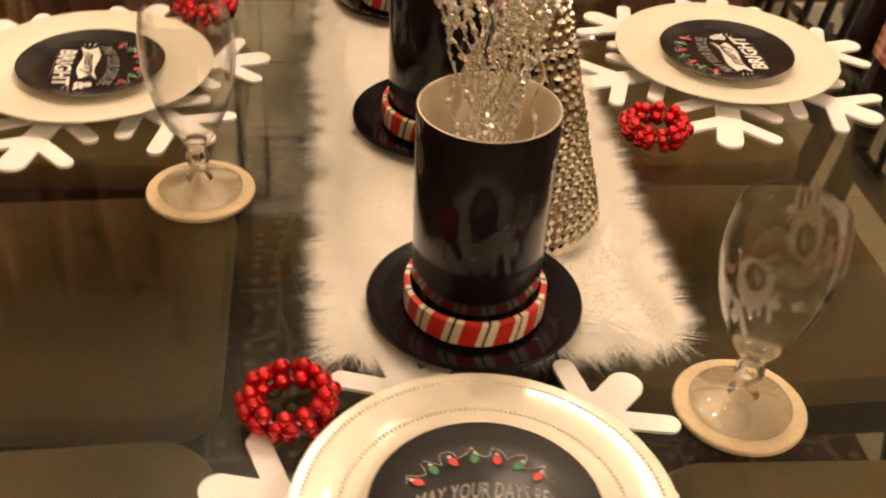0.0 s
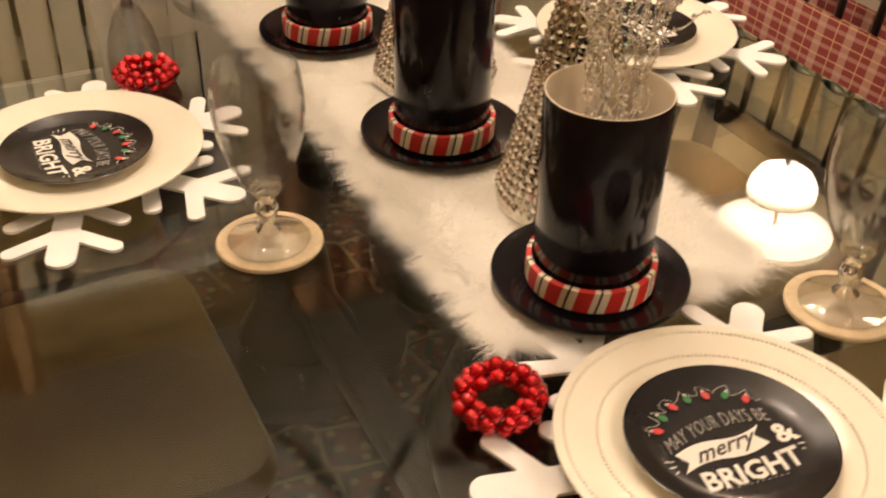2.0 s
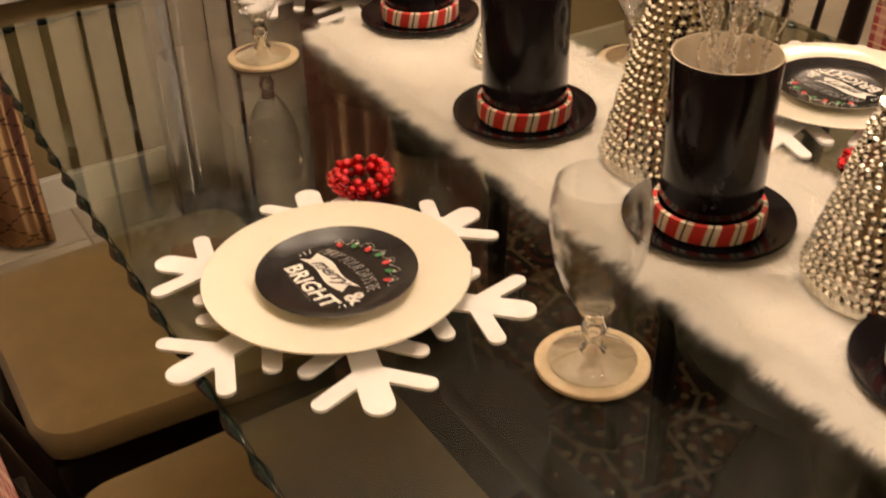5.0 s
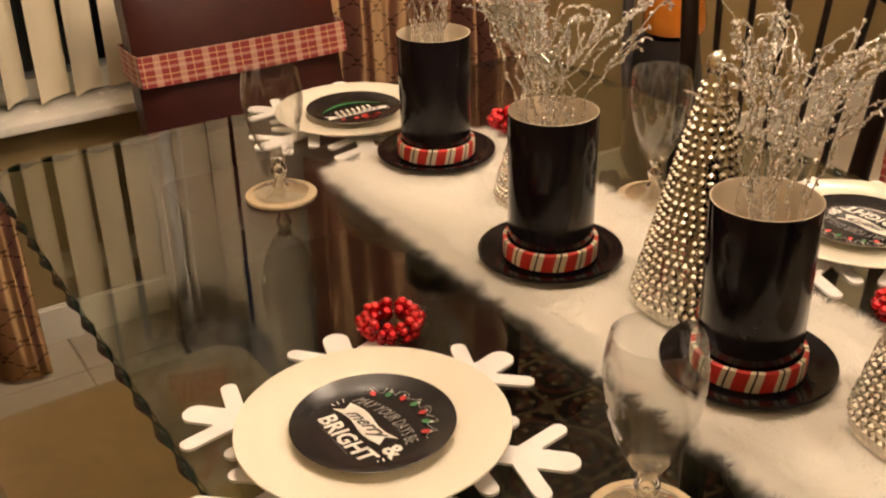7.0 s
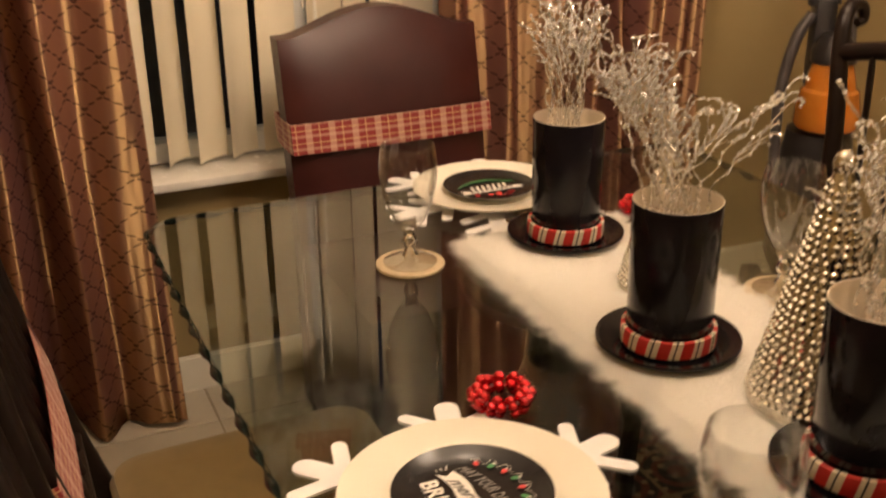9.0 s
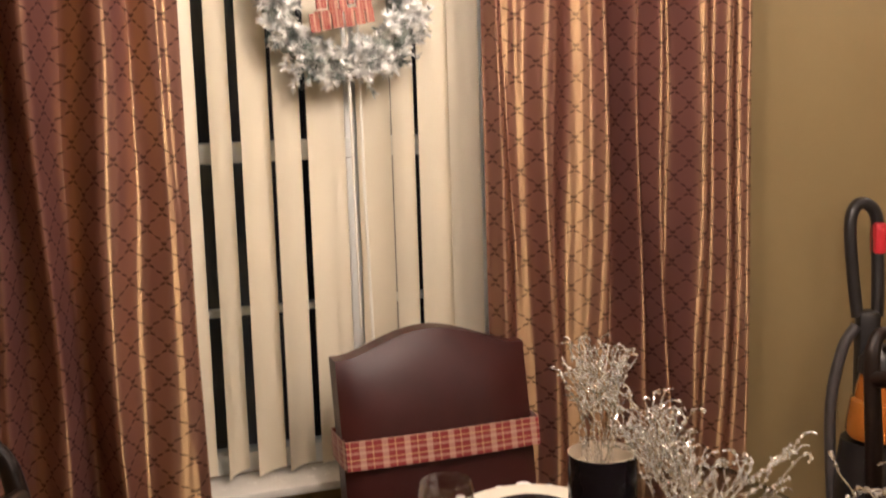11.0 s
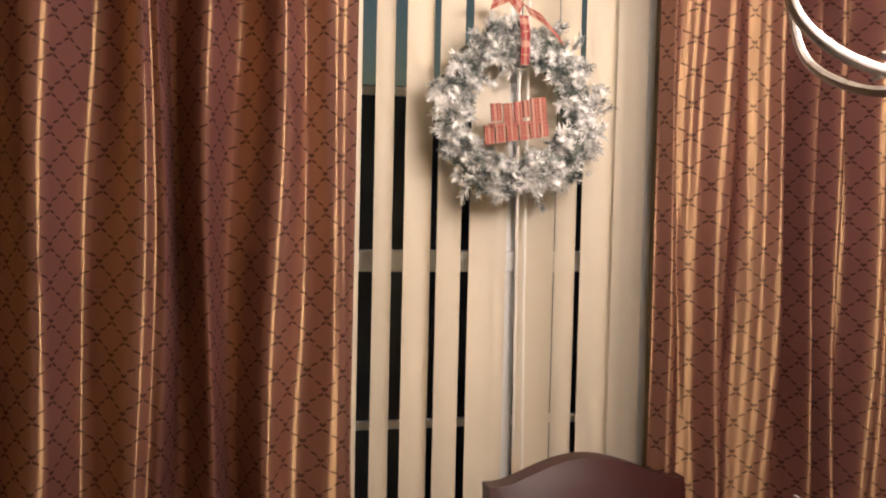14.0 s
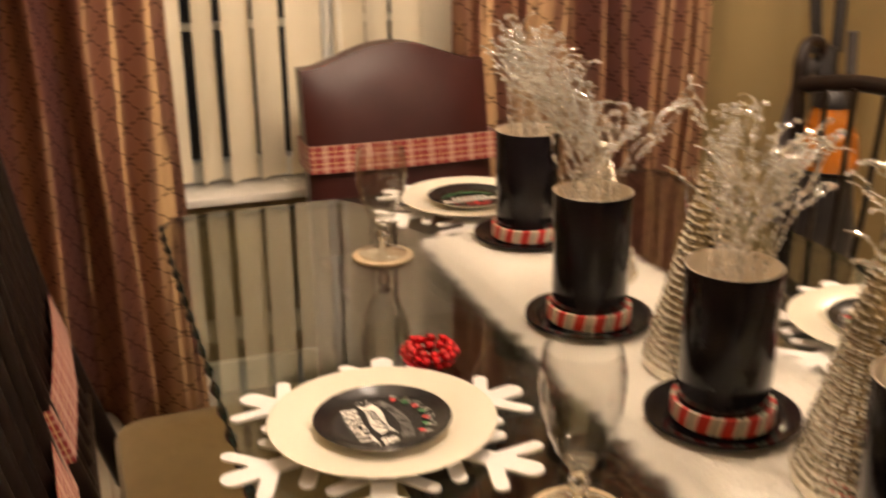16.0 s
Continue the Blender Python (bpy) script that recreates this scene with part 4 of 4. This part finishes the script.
def bead_ring(m, label):
    r = thing("napkin_ring", m, label, "napkin ring", "red bead napkin rings")
    part("wire_ring", tube([(0.0225 * math.cos(a), 0.0225 * math.sin(a), 0.013) for a in (2 * math.pi * i / 24 for i in range(25))], 0.0010, 6), M_NICKEL, r)
    bm = bmesh.new()
    bmesh.ops.create_icosphere(bm, subdivisions=2, radius=0.0060)
    first, rnd = None, random.Random(21)
    for level, (rad, z, n) in enumerate(((0.0265, 0.0064, 14), (0.0308, 0.0135, 15), (0.0258, 0.0205, 13), (0.0205, 0.0135, 9))):
        for i in range(n):
            a = 2 * math.pi * (i + 0.5 * level) / n + rnd.uniform(-0.08, 0.08)
            k = rnd.uniform(0.85, 1.12)
            mm = pose((rad + rnd.uniform(-0.002, 0.002)) * math.cos(a), (rad + rnd.uniform(-0.002, 0.002)) * math.sin(a), z + (rnd.uniform(0, 0.003) if level else 0.0004)) @ Matrix.Diagonal((k, k, k, 1))
            if first is None:
                first = part("bead", bm, M_BEAD, r, m=mm)
            else:
                share(first, mm)
    return r


MAT_MESH = None
SETTINGS = (  # centre, turn of the snowflake, facing of the sitter, goblet, ring, design
    ((0.013, 0.524), 46, 0, (0.222, 0.628), (-0.117, 0.639), "merry", True),
    ((-0.336, 1.162), 14, -90, (-0.203, 0.934), (-0.226, 1.320), "merry", False),
    ((0.386, 1.190), 15, 90, (0.252, 1.424), (0.258, 1.024), "merry", False),
    ((0.066, 1.948), 10, 180, (-0.168, 1.731), (0.250, 1.760), "garland", False),
)
for (px, py), turn, face, (gx, gy), (rx, ry), design, beaded in SETTINGS:
    mat_ob = tagged(part("placemat", placemat_mesh(), M_FELT, smooth=False), "white felt snowflake placemat on the glass", "placemat", "snowflake placemats")
    mat_ob.matrix_basis = pose(px, py, TABLE + 0.0004, 0, 0, turn) @ Matrix.Diagonal((0.975, 0.975, 1, 1))
    dp = tagged(part("dinner_plate", dinner_plate_mesh(beaded), M_CHINA), "cream dinner plate with beaded rim" if beaded else "plain cream dinner plate on the placemat", "plate", "dinner plates")
    dp.matrix_basis = pose(px, py, TABLE + 0.0040)
    salad_plate(pose(px, py, TABLE + 0.0100, 0, 0, face + (-11 if beaded else -4)), "black salad plate with holiday lights and lettering" if design == "merry" else "black salad plate with green garland and white banner", design)
    coaster(pose(gx, gy, TABLE + 0.0003), "round tan cork coaster under the goblet")
    goblet(pose(gx, gy, TABLE + 0.0050) @ Matrix.Diagonal((1.05, 1.05, 1.045, 1)), "clear empty stemmed water goblet on a coaster")
    bead_ring(pose(rx, ry, TABLE + 0.0002, 0, 0, turn) @ Matrix.Diagonal((1.08, 1.08, 1.08, 1)), "shiny red beaded napkin ring on the glass")


# ---------- top hat vases with silver sprays ----------
def hat_vase(m, label):
    h = thing("top_hat_vase", m, label, "vase", "top hat vases")
    part("saucer", lathe([(0, 0.002), (0.050, 0.002), (0.052, 0.0), (0.056, 0.0), (0.060, 0.004), (0.076, 0.0080)], 72), M_CHINA, h, "white saucer underside")
    part("brim", lathe([(0.076, 0.0080), (0.086, 0.0105), (0.0885, 0.0125), (0.0885, 0.0150), (0.0878, 0.0164), (0.0850, 0.0160), (0.0690, 0.0105), (0.0640, 0.0080), (0, 0.0078)], 72), M_GLAZE, h, "glossy black saucer as hat brim")
    part("cylinder", lathe([(0, 0.0085), (0.0500, 0.0085), (0.0512, 0.0100), (0.0532, 0.1895), (0.0527, 0.1915)], 64), M_GLAZE, h, "tall glossy black cylinder")
    part("lining", lathe([(0.0527, 0.1915), (0.0516, 0.1918), (0.0503, 0.1890), (0.0492, 0.030), (0, 0.028)], 64), M_INNER, h, "cream inside of the vase")
    bm, seg, reps = bmesh.new(), 12, 13
    cuts = ((0.0, 0.50, 0), (0.50, 0.68, 1), (0.68, 0.76, 2), (0.76, 1.0, 1))
    prof = ((0.0563, 0.0100, 0.0), (0.0575, 0.0106, 0.02), (0.0580, 0.0215, 0.17), (0.0576, 0.0318, 0.33), (0.0563, 0.0326, 0.35), (0.0530, 0.0326, 0.35))
    for k in range(reps):
        for lo, hi, mt in cuts:
            nn = 3
            for s in range(nn):
                a0, a1 = lo + (hi - lo) * s / nn, lo + (hi - lo) * (s + 1) / nn
                for (r0, z0, s0), (r1, z1, s1) in zip(prof, prof[1:]):
                    q = []
                    for r, z, sh, a in ((r0, z0, s0, a0), (r0, z0, s0, a1), (r1, z1, s1, a1), (r1, z1, s1, a0)):
                        t = 2 * math.pi * (k + a + sh * 0.55) / reps
                        q.append(bm.verts.new((r * math.cos(t), r * math.sin(t), z)))
                    f = bm.faces.new(q)
                    f.material_index = mt
    bmesh.ops.remove_doubles(bm, verts=bm.verts, dist=0.00002)
    part("striped_band", bm, [M_RED, M_CREAM, M_LINE], h, "red and cream candy striped hat band")
    return h


def silver_spray(m, seed, stems, spread, height, lean, label):
    """Glittered wavy twigs with forks and hooked tips, standing in a vase."""
    rnd = random.Random(seed)
    s = thing("silver_spray", m, label, "twigs", "silver twig sprays")
    dot = bmesh.new()
    bmesh.ops.create_icosphere(dot, subdivisions=1, radius=1.0)
    dv, df = [v.co.copy() for v in dot.verts], [[v.index for v in f.verts] for f in dot.faces]
    dot.free()

    def wavy(pts, amp, wave):
        p1, p2, run, out = rnd.uniform(0, 6.3), rnd.uniform(0, 6.3), 0.0, []
        for k, p in enumerate(pts):
            run += (p - pts[k - 1]).length if k else 0.0
            f = amp * min(1.0, k / 4)
            out.append(p + Vector((f * math.sin(run / wave + p1), f * math.cos(run / wave * 0.83 + p2), 0.3 * f * math.sin(run / wave * 1.4 + p2))))
        return out

    def hook(p, d, rr, turn):
        """An arched tip that bends over sideways from direction d."""
        u = Vector((math.cos(turn), math.sin(turn), 0.0))
        return [p + d * (rr * math.sin(w)) + u * (rr * (1 - math.cos(w))) for w in (0.42 * k for k in range(1, 7))]

    for i in range(stems):
        bm = bmesh.new()
        a = 2 * math.pi * (i + rnd.uniform(-0.35, 0.35)) / stems
        reach, top = spread * rnd.uniform(0.30, 1.0), height * rnd.uniform(0.60, 1.0)
        end = Vector((reach * math.cos(a) + lean[0] * top, reach * math.sin(a) + lean[1] * top, top))
        r0 = 0.026 * rnd.random()
        base = Vector((r0 * math.cos(a + 1.2), r0 * math.sin(a + 1.2), -0.150))
        out = rnd.uniform(0.006, 0.036)
        rim = Vector((out * math.cos(a) + 0.012 * lean[0], out * math.sin(a) + 0.012 * lean[1], 0.0))
        main = wavy(curve_pts([base, rim, rim.lerp(end, 0.5) + Vector((0, 0, 0.012)), end], 39), 0.0030, 0.0075)
        d = (main[-1] - main[-3]).normalized()
        lines = [main + hook(main[-1], d, rnd.uniform(0.008, 0.017), a + rnd.uniform(-1.5, 1.5))]
        for k in range(rnd.randint(3, 5)):
            p = main[rnd.randint(len(main) // 2, len(main) - 4)]
            b, l = a + rnd.uniform(-1.9, 1.9), rnd.uniform(0.022, 0.060)
            go = (d * 0.85 + Vector((0.6 * math.cos(b), 0.6 * math.sin(b), 0.1))).normalized()
            side = wavy([p + go * (l * t / 9) for t in range(10)], 0.0022, 0.006)
            lines.append(side + hook(side[-1], go, rnd.uniform(0.004, 0.009), b + rnd.uniform(-0.8, 0.8)))
        for line in lines:
            add_tube(bm, line, 0.0008, 5)
            for u, v in zip(line, line[1:]):
                if u.z < -0.06:
                    continue
                count = (v - u).length / 0.0032
                for k in range(int(count) + (rnd.random() < count % 1)):
                    c = u.lerp(v, rnd.random()) + Vector((rnd.uniform(-1, 1), rnd.uniform(-1, 1), rnd.uniform(-1, 1))) * 0.0013
                    rad = rnd.uniform(0.0018, 0.0032) if rnd.random() < 0.28 else rnd.uniform(0.0006, 0.0015)
                    spin = Matrix.Rotation(rnd.uniform(0, 3), 3, (0.6, 0.48, 0.64))
                    vs = [bm.verts.new(c + spin @ q * rad) for q in dv]
                    for f in df:
                        bm.faces.new([vs[n] for n in f])
        part("twig", bm, M_SILVER, s, smooth=False)
    return s


hat = hat_vase(pose(*HATS[0], TABLE + 0.0066), "black top hat vase with striped band on fur")
for k, (hx, hy) in enumerate(HATS[1:]):
    copy_thing(hat, pose(hx, hy, TABLE + 0.0066, 0, 0, 40 + 70 * k))
SPRAYS = ((31, 20, 0.074, 0.200, (0.04, 0.02), "tall dense silver glitter twigs in a vase"),
          (12, 18, 0.085, 0.165, (0.12, -0.06), "wide silver glitter twigs in a vase"),
          (7, 16, 0.034, 0.190, (-0.32, 0.24), "leaning silver glitter twigs in a vase"),
          (19, 16, 0.046, 0.180, (-0.02, 0.03), "upright silver glitter twigs in a vase"))
for (hx, hy), (seed, stems, spread, height, lean, lab) in zip(HATS, SPRAYS):
    silver_spray(pose(hx, hy, TABLE + 0.196), seed, stems, spread, height, lean, lab)
silver_spray(pose(HATS[2][0], HATS[2][1], TABLE + 0.196), 44, 5, 0.030, 0.150, (0.60, -0.36), "stray silver twigs leaning out of a vase")


# ---------- mercury glass trees ----------
def glass_tree(m, label):
    t = thing("glass_tree", m, label, "ornament", "mercury glass trees")
    r0, h = 0.072, 0.280
    bm = lathe([(0, 0.0), (r0 - 0.004, 0.0), (r0, 0.004), (r0 * 0.985, 0.012), (0.010, h - 0.012), (0, h - 0.012)], 48)
    dot = bmesh.new()
    bmesh.ops.create_icosphere(dot, subdivisions=1, radius=1.0)
    dv, df = [v.co.copy() for v in dot.verts], [[v.index for v in f.verts] for f in dot.faces]
    dot.free()
    rows, rnd = 28, random.Random(5)
    for i in range(rows):
        f = (i + 0.5) / rows
        z = 0.010 + (h - 0.030) * f
        r = r0 * 0.985 + (0.010 - r0 * 0.985) * (z - 0.012) / (h - 0.024)
        n = max(8, int(2 * math.pi * r / 0.0100))
        size = 0.0058 - 0.0016 * f
        for k in range(n):
            a = 2 * math.pi * (k + 0.5 * (i % 2) + rnd.uniform(-0.12, 0.12)) / n
            c = Vector(((r - 0.001) * math.cos(a), (r - 0.001) * math.sin(a), z + rnd.uniform(-0.0007, 0.0007)))
            k1 = size * rnd.uniform(0.86, 1.14)
            vs = [bm.verts.new(c + d * k1) for d in dv]
            for q in df:
                bm.faces.new([vs[j] for j in q])
    part("tip", lathe([(0.0095, h - 0.013), (0.0118, h - 0.008), (0.0122, h - 0.002), (0.0095, h + 0.006), (0.004, h + 0.010), (0, h + 0.0105)], 24), M_MERCURY, t, "smooth rounded silver tip")
    part("cone", bm, M_MERCURY, t, "silver-gold cone covered in raised beads")
    return t


tree = glass_tree(pose(0.088, 0.872, TABLE + 0.0095), "silver mercury glass cone tree on white fur")
copy_thing(tree, pose(0.085, 1.172, TABLE + 0.0095, 0, 0, 20))
copy_thing(tree, pose(0.108, 1.500, TABLE + 0.0095, 0, 0, 50) @ Matrix.Diagonal((0.80, 0.80, 0.74, 1)))


# ---------- wreath on the blinds ----------
def build_wreath():
    rnd = random.Random(17)
    y0 = WALL - 0.045
    w = thing("wreath", pose(-0.008, y0, 1.722), "frosted pine wreath with plaid bow and sign", "wreath")
    part("core", tube([(0.152 * math.cos(a), 0, 0.152 * math.sin(a)) for a in (2 * math.pi * i / 40 for i in range(41))], 0.036, 10), surface("wreath_core", (0.05, 0.07, 0.05), (0.30, 0.32, 0.28), 60, 0.9, bumps=0.004, fine=120), w)
    verts, faces = [], []
    for i in range(420):
        a = 2 * math.pi * i / 420 + rnd.uniform(-0.03, 0.03)
        lay = rnd.uniform(-1, 1)
        ring = 0.152 + rnd.uniform(-0.030, 0.040)
        base = Vector((ring * math.cos(a), -0.018, ring * math.sin(a)))
        rad = Vector((math.cos(a), 0, math.sin(a)))
        tan = Vector((-math.sin(a), 0, math.cos(a)))
        d = (rad * lay * 0.9 + tan * rnd.uniform(0.1, 0.9) * rnd.choice((-1, 1, 1)) + Vector((0, -rnd.uniform(0.15, 0.75), 0))).normalized()
        length = rnd.uniform(0.030, 0.056)
        s1 = d.cross(Vector((0.3, 0.8, 0.2))).normalized()
        s2 = d.cross(s1)
        for k in range(58):
            f = rnd.random()
            p = base + d * length * f
            b = rnd.uniform(0, 6.283)
            out = (s1 * math.cos(b) + s2 * math.sin(b)) * 0.75 + d * 0.7
            q = p + out.normalized() * rnd.uniform(0.012, 0.023)
            wd = out.cross(d).normalized() * 0.0018
            n = len(verts)
            verts.extend((p - wd, p + wd, q + wd * 0.5, q - wd * 0.5))
            faces.append((n, n + 1, n + 2, n + 3))
    me = bpy.data.meshes.new("foliage")
    me.from_pydata(verts, [], faces)
    me.materials.append(M_NEEDLE)
    ob = new("foliage", me)
    ob.parent = w
    ob["kind"], ob["label"] = "stuff", "snow-frosted pine needles"
    part("hanging_cord", tube([(0.012, -0.02, -0.78), (0.010, -0.012, -0.2), (0.006, -0.01, 0.2), (0.004, 0.0, 0.38)], 0.0035, 6), M_TRIM, w, "thin grey cord")
    # cut-out plaid sign of two rows of blocks
    blocks = ((-0.058, -0.034, 0.012, 0.052), (-0.030, -0.008, 0.008, 0.050), (-0.004, 0.014, 0.004, 0.052), (0.017, 0.032, 0.016, 0.054), (0.036, 0.072, 0.006, 0.058),
              (-0.078, -0.056, -0.038, 0.004), (-0.052, -0.030, -0.036, 0.000), (-0.026, 0.000, -0.034, 0.002), (0.004, 0.026, -0.034, 0.000), (0.030, 0.052, -0.032, 0.002), (0.055, 0.074, -0.030, 0.004),
              (-0.066, 0.070, 0.000, 0.008))
    for k, (x0, x1, z0, z1) in enumerate(blocks):
        piece = bmesh.new()
        uv = piece.loops.layers.uv.new("UVMap")
        add_box(piece, x0, x1, -0.003 - 0.0004 * (k % 3), 0.003, z0, z1)
        for f in piece.faces:
            for l in f.loops:
                l[uv].uv = (l.vert.co.x, l.vert.co.z)
        part("sign_block", piece, M_SIGN, w, "red plaid cut-out sign piece", smooth=False, m=pose(-0.012, -0.055, -0.034, 0, -6, 0))
    for pts in ([((-0.012, -0.05, 0.21), (0.010, -0.05, 0.21)), ((-0.010, -0.062, 0.17), (0.012, -0.062, 0.17)), ((-0.008, -0.058, 0.10), (0.012, -0.058, 0.10))],
                [((0.0, -0.05, 0.235), (0.014, -0.05, 0.212)), ((0.035, -0.062, 0.215), (0.048, -0.062, 0.190)), ((0.085, -0.055, 0.168), (0.098, -0.055, 0.145))],
                [((0.0, -0.05, 0.235), (-0.012, -0.05, 0.212)), ((-0.03, -0.065, 0.262), (-0.04, -0.065, 0.236)), ((-0.075, -0.055, 0.240), (-0.082, -0.055, 0.216))]):
        part("bow_ribbon", strip(pts, 0.001, lambda p: Vector((0, 1, 0))), M_PLAID, w, "red plaid ribbon tail")


build_wreath()


# ---------- chandelier ----------
def build_chandelier():
    c = thing("chandelier", pose(0.055, 1.39, 0.030), "brushed nickel chandelier with curved arms above the table", "chandelier")
    part("column", lathe([(0, 1.628), (0.006, 1.632), (0.013, 1.645), (0.008, 1.660), (0.020, 1.672), (0.034, 1.690), (0.030, 1.715), (0.016, 1.735), (0.014, 1.80), (0.026, 1.86), (0.014, 1.92), (0.010, 1.98), (0.010, CEIL - 0.06), (0.055, CEIL - 0.052), (0.060, CEIL - 0.031), (0, CEIL - 0.031)], 28), M_NICKEL, c)
    for k in range(5):
        a = radians(180 + 72 * k)
        u = Vector((math.cos(a), math.sin(a), 0))
        arm = curve_pts([u * 0.018 + Vector((0, 0, 1.80)), u * 0.035 + Vector((0, 0, 1.735)), u * 0.072 + Vector((0, 0, 1.668)), u * 0.175 + Vector((0, 0, 1.636)), u * 0.285 + Vector((0, 0, 1.682)), u * 0.320 + Vector((0, 0, 1.790))], 36)
        part("arm", tube(arm, 0.0074, 8, 0.8), M_NICKEL, c)
        curl = curve_pts([u * 0.020 + Vector((0, 0, 1.84)), u * 0.065 + Vector((0, 0, 1.735)), u * 0.125 + Vector((0, 0, 1.672)), u * 0.190 + Vector((0, 0, 1.652))], 20)
        part("scroll", tube(curl, 0.0042, 8, 0.7), M_NICKEL, c)
        cup = part("candle_cup", lathe([(0, 1.785), (0.012, 1.788), (0.032, 1.806), (0.034, 1.812), (0.014, 1.812), (0.013, 1.985), (0, 1.985)], 20), M_NICKEL, c, m=pose(u.x * 0.320, u.y * 0.320, 0))
        part("bulb", lathe([(0, 1.9855), (0.008, 1.987), (0.018, 2.010), (0.016, 2.035), (0.005, 2.062), (0, 2.066)], 16), M_FLAME, cup, "lit flame bulb")
    return c


build_chandelier()


def ceiling_lamp(m, opal):
    """A bowl hung below the ceiling on a stem, open at the top, so that it also lights the ceiling."""
    c = thing("ceiling_light", m, "lit opal glass bowl light hung under the ceiling with metal ring", "ceiling light", "ceiling lights")
    # glowing disc added as the pool of light on the ceiling, no part of the lamp
    part("diffuser", lathe([(0.205, 0), (0.212, -0.006), (0.200, -0.014), (0.150, -0.019), (0, -0.020)], 48), M_CEILING_PATCH, c, "glowing disc in place of the lit ceiling patch")
    part("stem", tube([(0, 0, -0.021), (0, 0, -0.300)], 0.007, 10), M_NICKEL, c)
    part("bowl", lathe([(0.116, -0.158), (0.122, -0.172), (0.116, -0.205), (0.094, -0.240), (0.060, -0.262), (0.020, -0.270), (0.008, -0.270)], 40), opal, c, "glowing opal glass bowl")
    part("rim_band", lathe([(0.117, -0.150), (0.130, -0.150), (0.134, -0.157), (0.134, -0.172), (0.130, -0.179), (0.124, -0.179)], 48), M_NICKEL, c, "dark metal band round the bowl")
    for k in range(2):
        part("bulb", lathe([(0, -0.236), (0.010, -0.232), (0.014, -0.220), (0.014, -0.205), (0.008, -0.192), (0, -0.190)], 14), M_OPAL_BRIGHT, c, "lit bulb in the bowl", m=pose(0.045 - 0.09 * k, 0, 0))
    part("finial", lathe([(0, -0.300), (0.008, -0.296), (0.012, -0.286), (0.008, -0.276), (0.008, -0.271)], 16), M_NICKEL, c)
    return c


ceiling_lamp(pose(2.16, 2.56, CEIL - 0.0005), M_OPAL)
# second lamp out of view, added to give light from the front right
ceiling_lamp(pose(1.15, -0.75, CEIL - 0.0005), M_OPAL_BRIGHT)


# ---------- upright vacuum cleaner ----------
def build_vacuum():
    v = thing("vacuum_cleaner", pose(1.385, 2.56, 0, 0, 0, -20) @ Matrix.Diagonal((0.92, 0.92, 0.965, 1)), "black upright vacuum cleaner with amber dust bin", "vacuum cleaner")
    part("floor_head", box(-0.17, 0.17, -0.16, 0.08, 0.012, 0.095, 0.025), M_BLACKPLASTIC, v)
    for sx in (-1, 1):
        part("wheel", tube([(sx * 0.13, 0.09, 0.055), (sx * 0.17, 0.09, 0.055)], 0.055, 20), M_GREYPLASTIC, v)
    part("motor_body", lathe([(0, 0.09), (0.10, 0.10), (0.125, 0.16), (0.115, 0.40), (0.095, 0.54), (0, 0.558)], 28), M_BLACKPLASTIC, v, m=pose(0, 0.06, 0))
    part("dust_bin", lathe([(0, 0.56), (0.090, 0.56), (0.098, 0.575), (0.094, 0.61), (0.084, 0.665), (0.074, 0.672), (0.066, 0.71), (0.056, 0.742), (0, 0.745)], 28), M_ORANGE, v, "amber see-through dust bin", m=pose(0, 0.02, 0))
    part("bin_lid", lathe([(0, 0.744), (0.066, 0.744), (0.064, 0.78), (0.036, 0.82), (0, 0.825)], 24), M_BLACKPLASTIC, v, m=pose(0, 0.02, 0))
    part("spine", box(-0.034, 0.034, 0.10, 0.16, 0.30, 0.90, 0.015), M_BLACKPLASTIC, v)
    part("handle_loop", tube(curve_pts([(-0.03, 0.13, 0.88), (-0.045, 0.14, 1.02), (-0.05, 0.15, 1.16), (-0.015, 0.16, 1.205), (0.030, 0.16, 1.17), (0.035, 0.15, 1.04), (0.03, 0.13, 0.88)], 36), 0.019, 10), M_BLACKPLASTIC, v)
    part("switch", box(0.018, 0.052, 0.128, 0.178, 1.06, 1.15, 0.008), M_REDPLASTIC, v, "red power switch")
    part("hose", tube(curve_pts([(-0.04, 0.11, 0.86), (-0.085, 0.11, 0.78), (-0.118, 0.10, 0.60), (-0.11, 0.08, 0.28)], 30), 0.017, 10), M_GREYPLASTIC, v)
    part("wand", tube([(0.085, 0.05, 0.30), (0.05, 0.06, 0.95)], 0.017, 10), M_GREYPLASTIC, v)
    return v


build_vacuum()


# ---------- floor tiles ----------
PITCH = 0.335
base_tile = part("tile", box(-PITCH / 2 + 0.003, PITCH / 2 - 0.003, -PITCH / 2 + 0.003, PITCH / 2 - 0.003, -0.006, 0.0, 0.0015), M_TILE, floor, m=pose(-0.3 - PITCH / 2, 2.67 + PITCH / 2, -0.0005))
for i in range(-4, 11):
    for j in range(-14, 2):
        x, y = -0.3 - PITCH / 2 + i * PITCH, 2.67 + PITCH / 2 + j * PITCH
        if (i, j) != (0, 0) and X0 - PITCH / 2 < x < X1 + PITCH / 2 and Y0 < y < WALL + PITCH / 2:
            share(base_tile, pose(x, y, -0.0005))
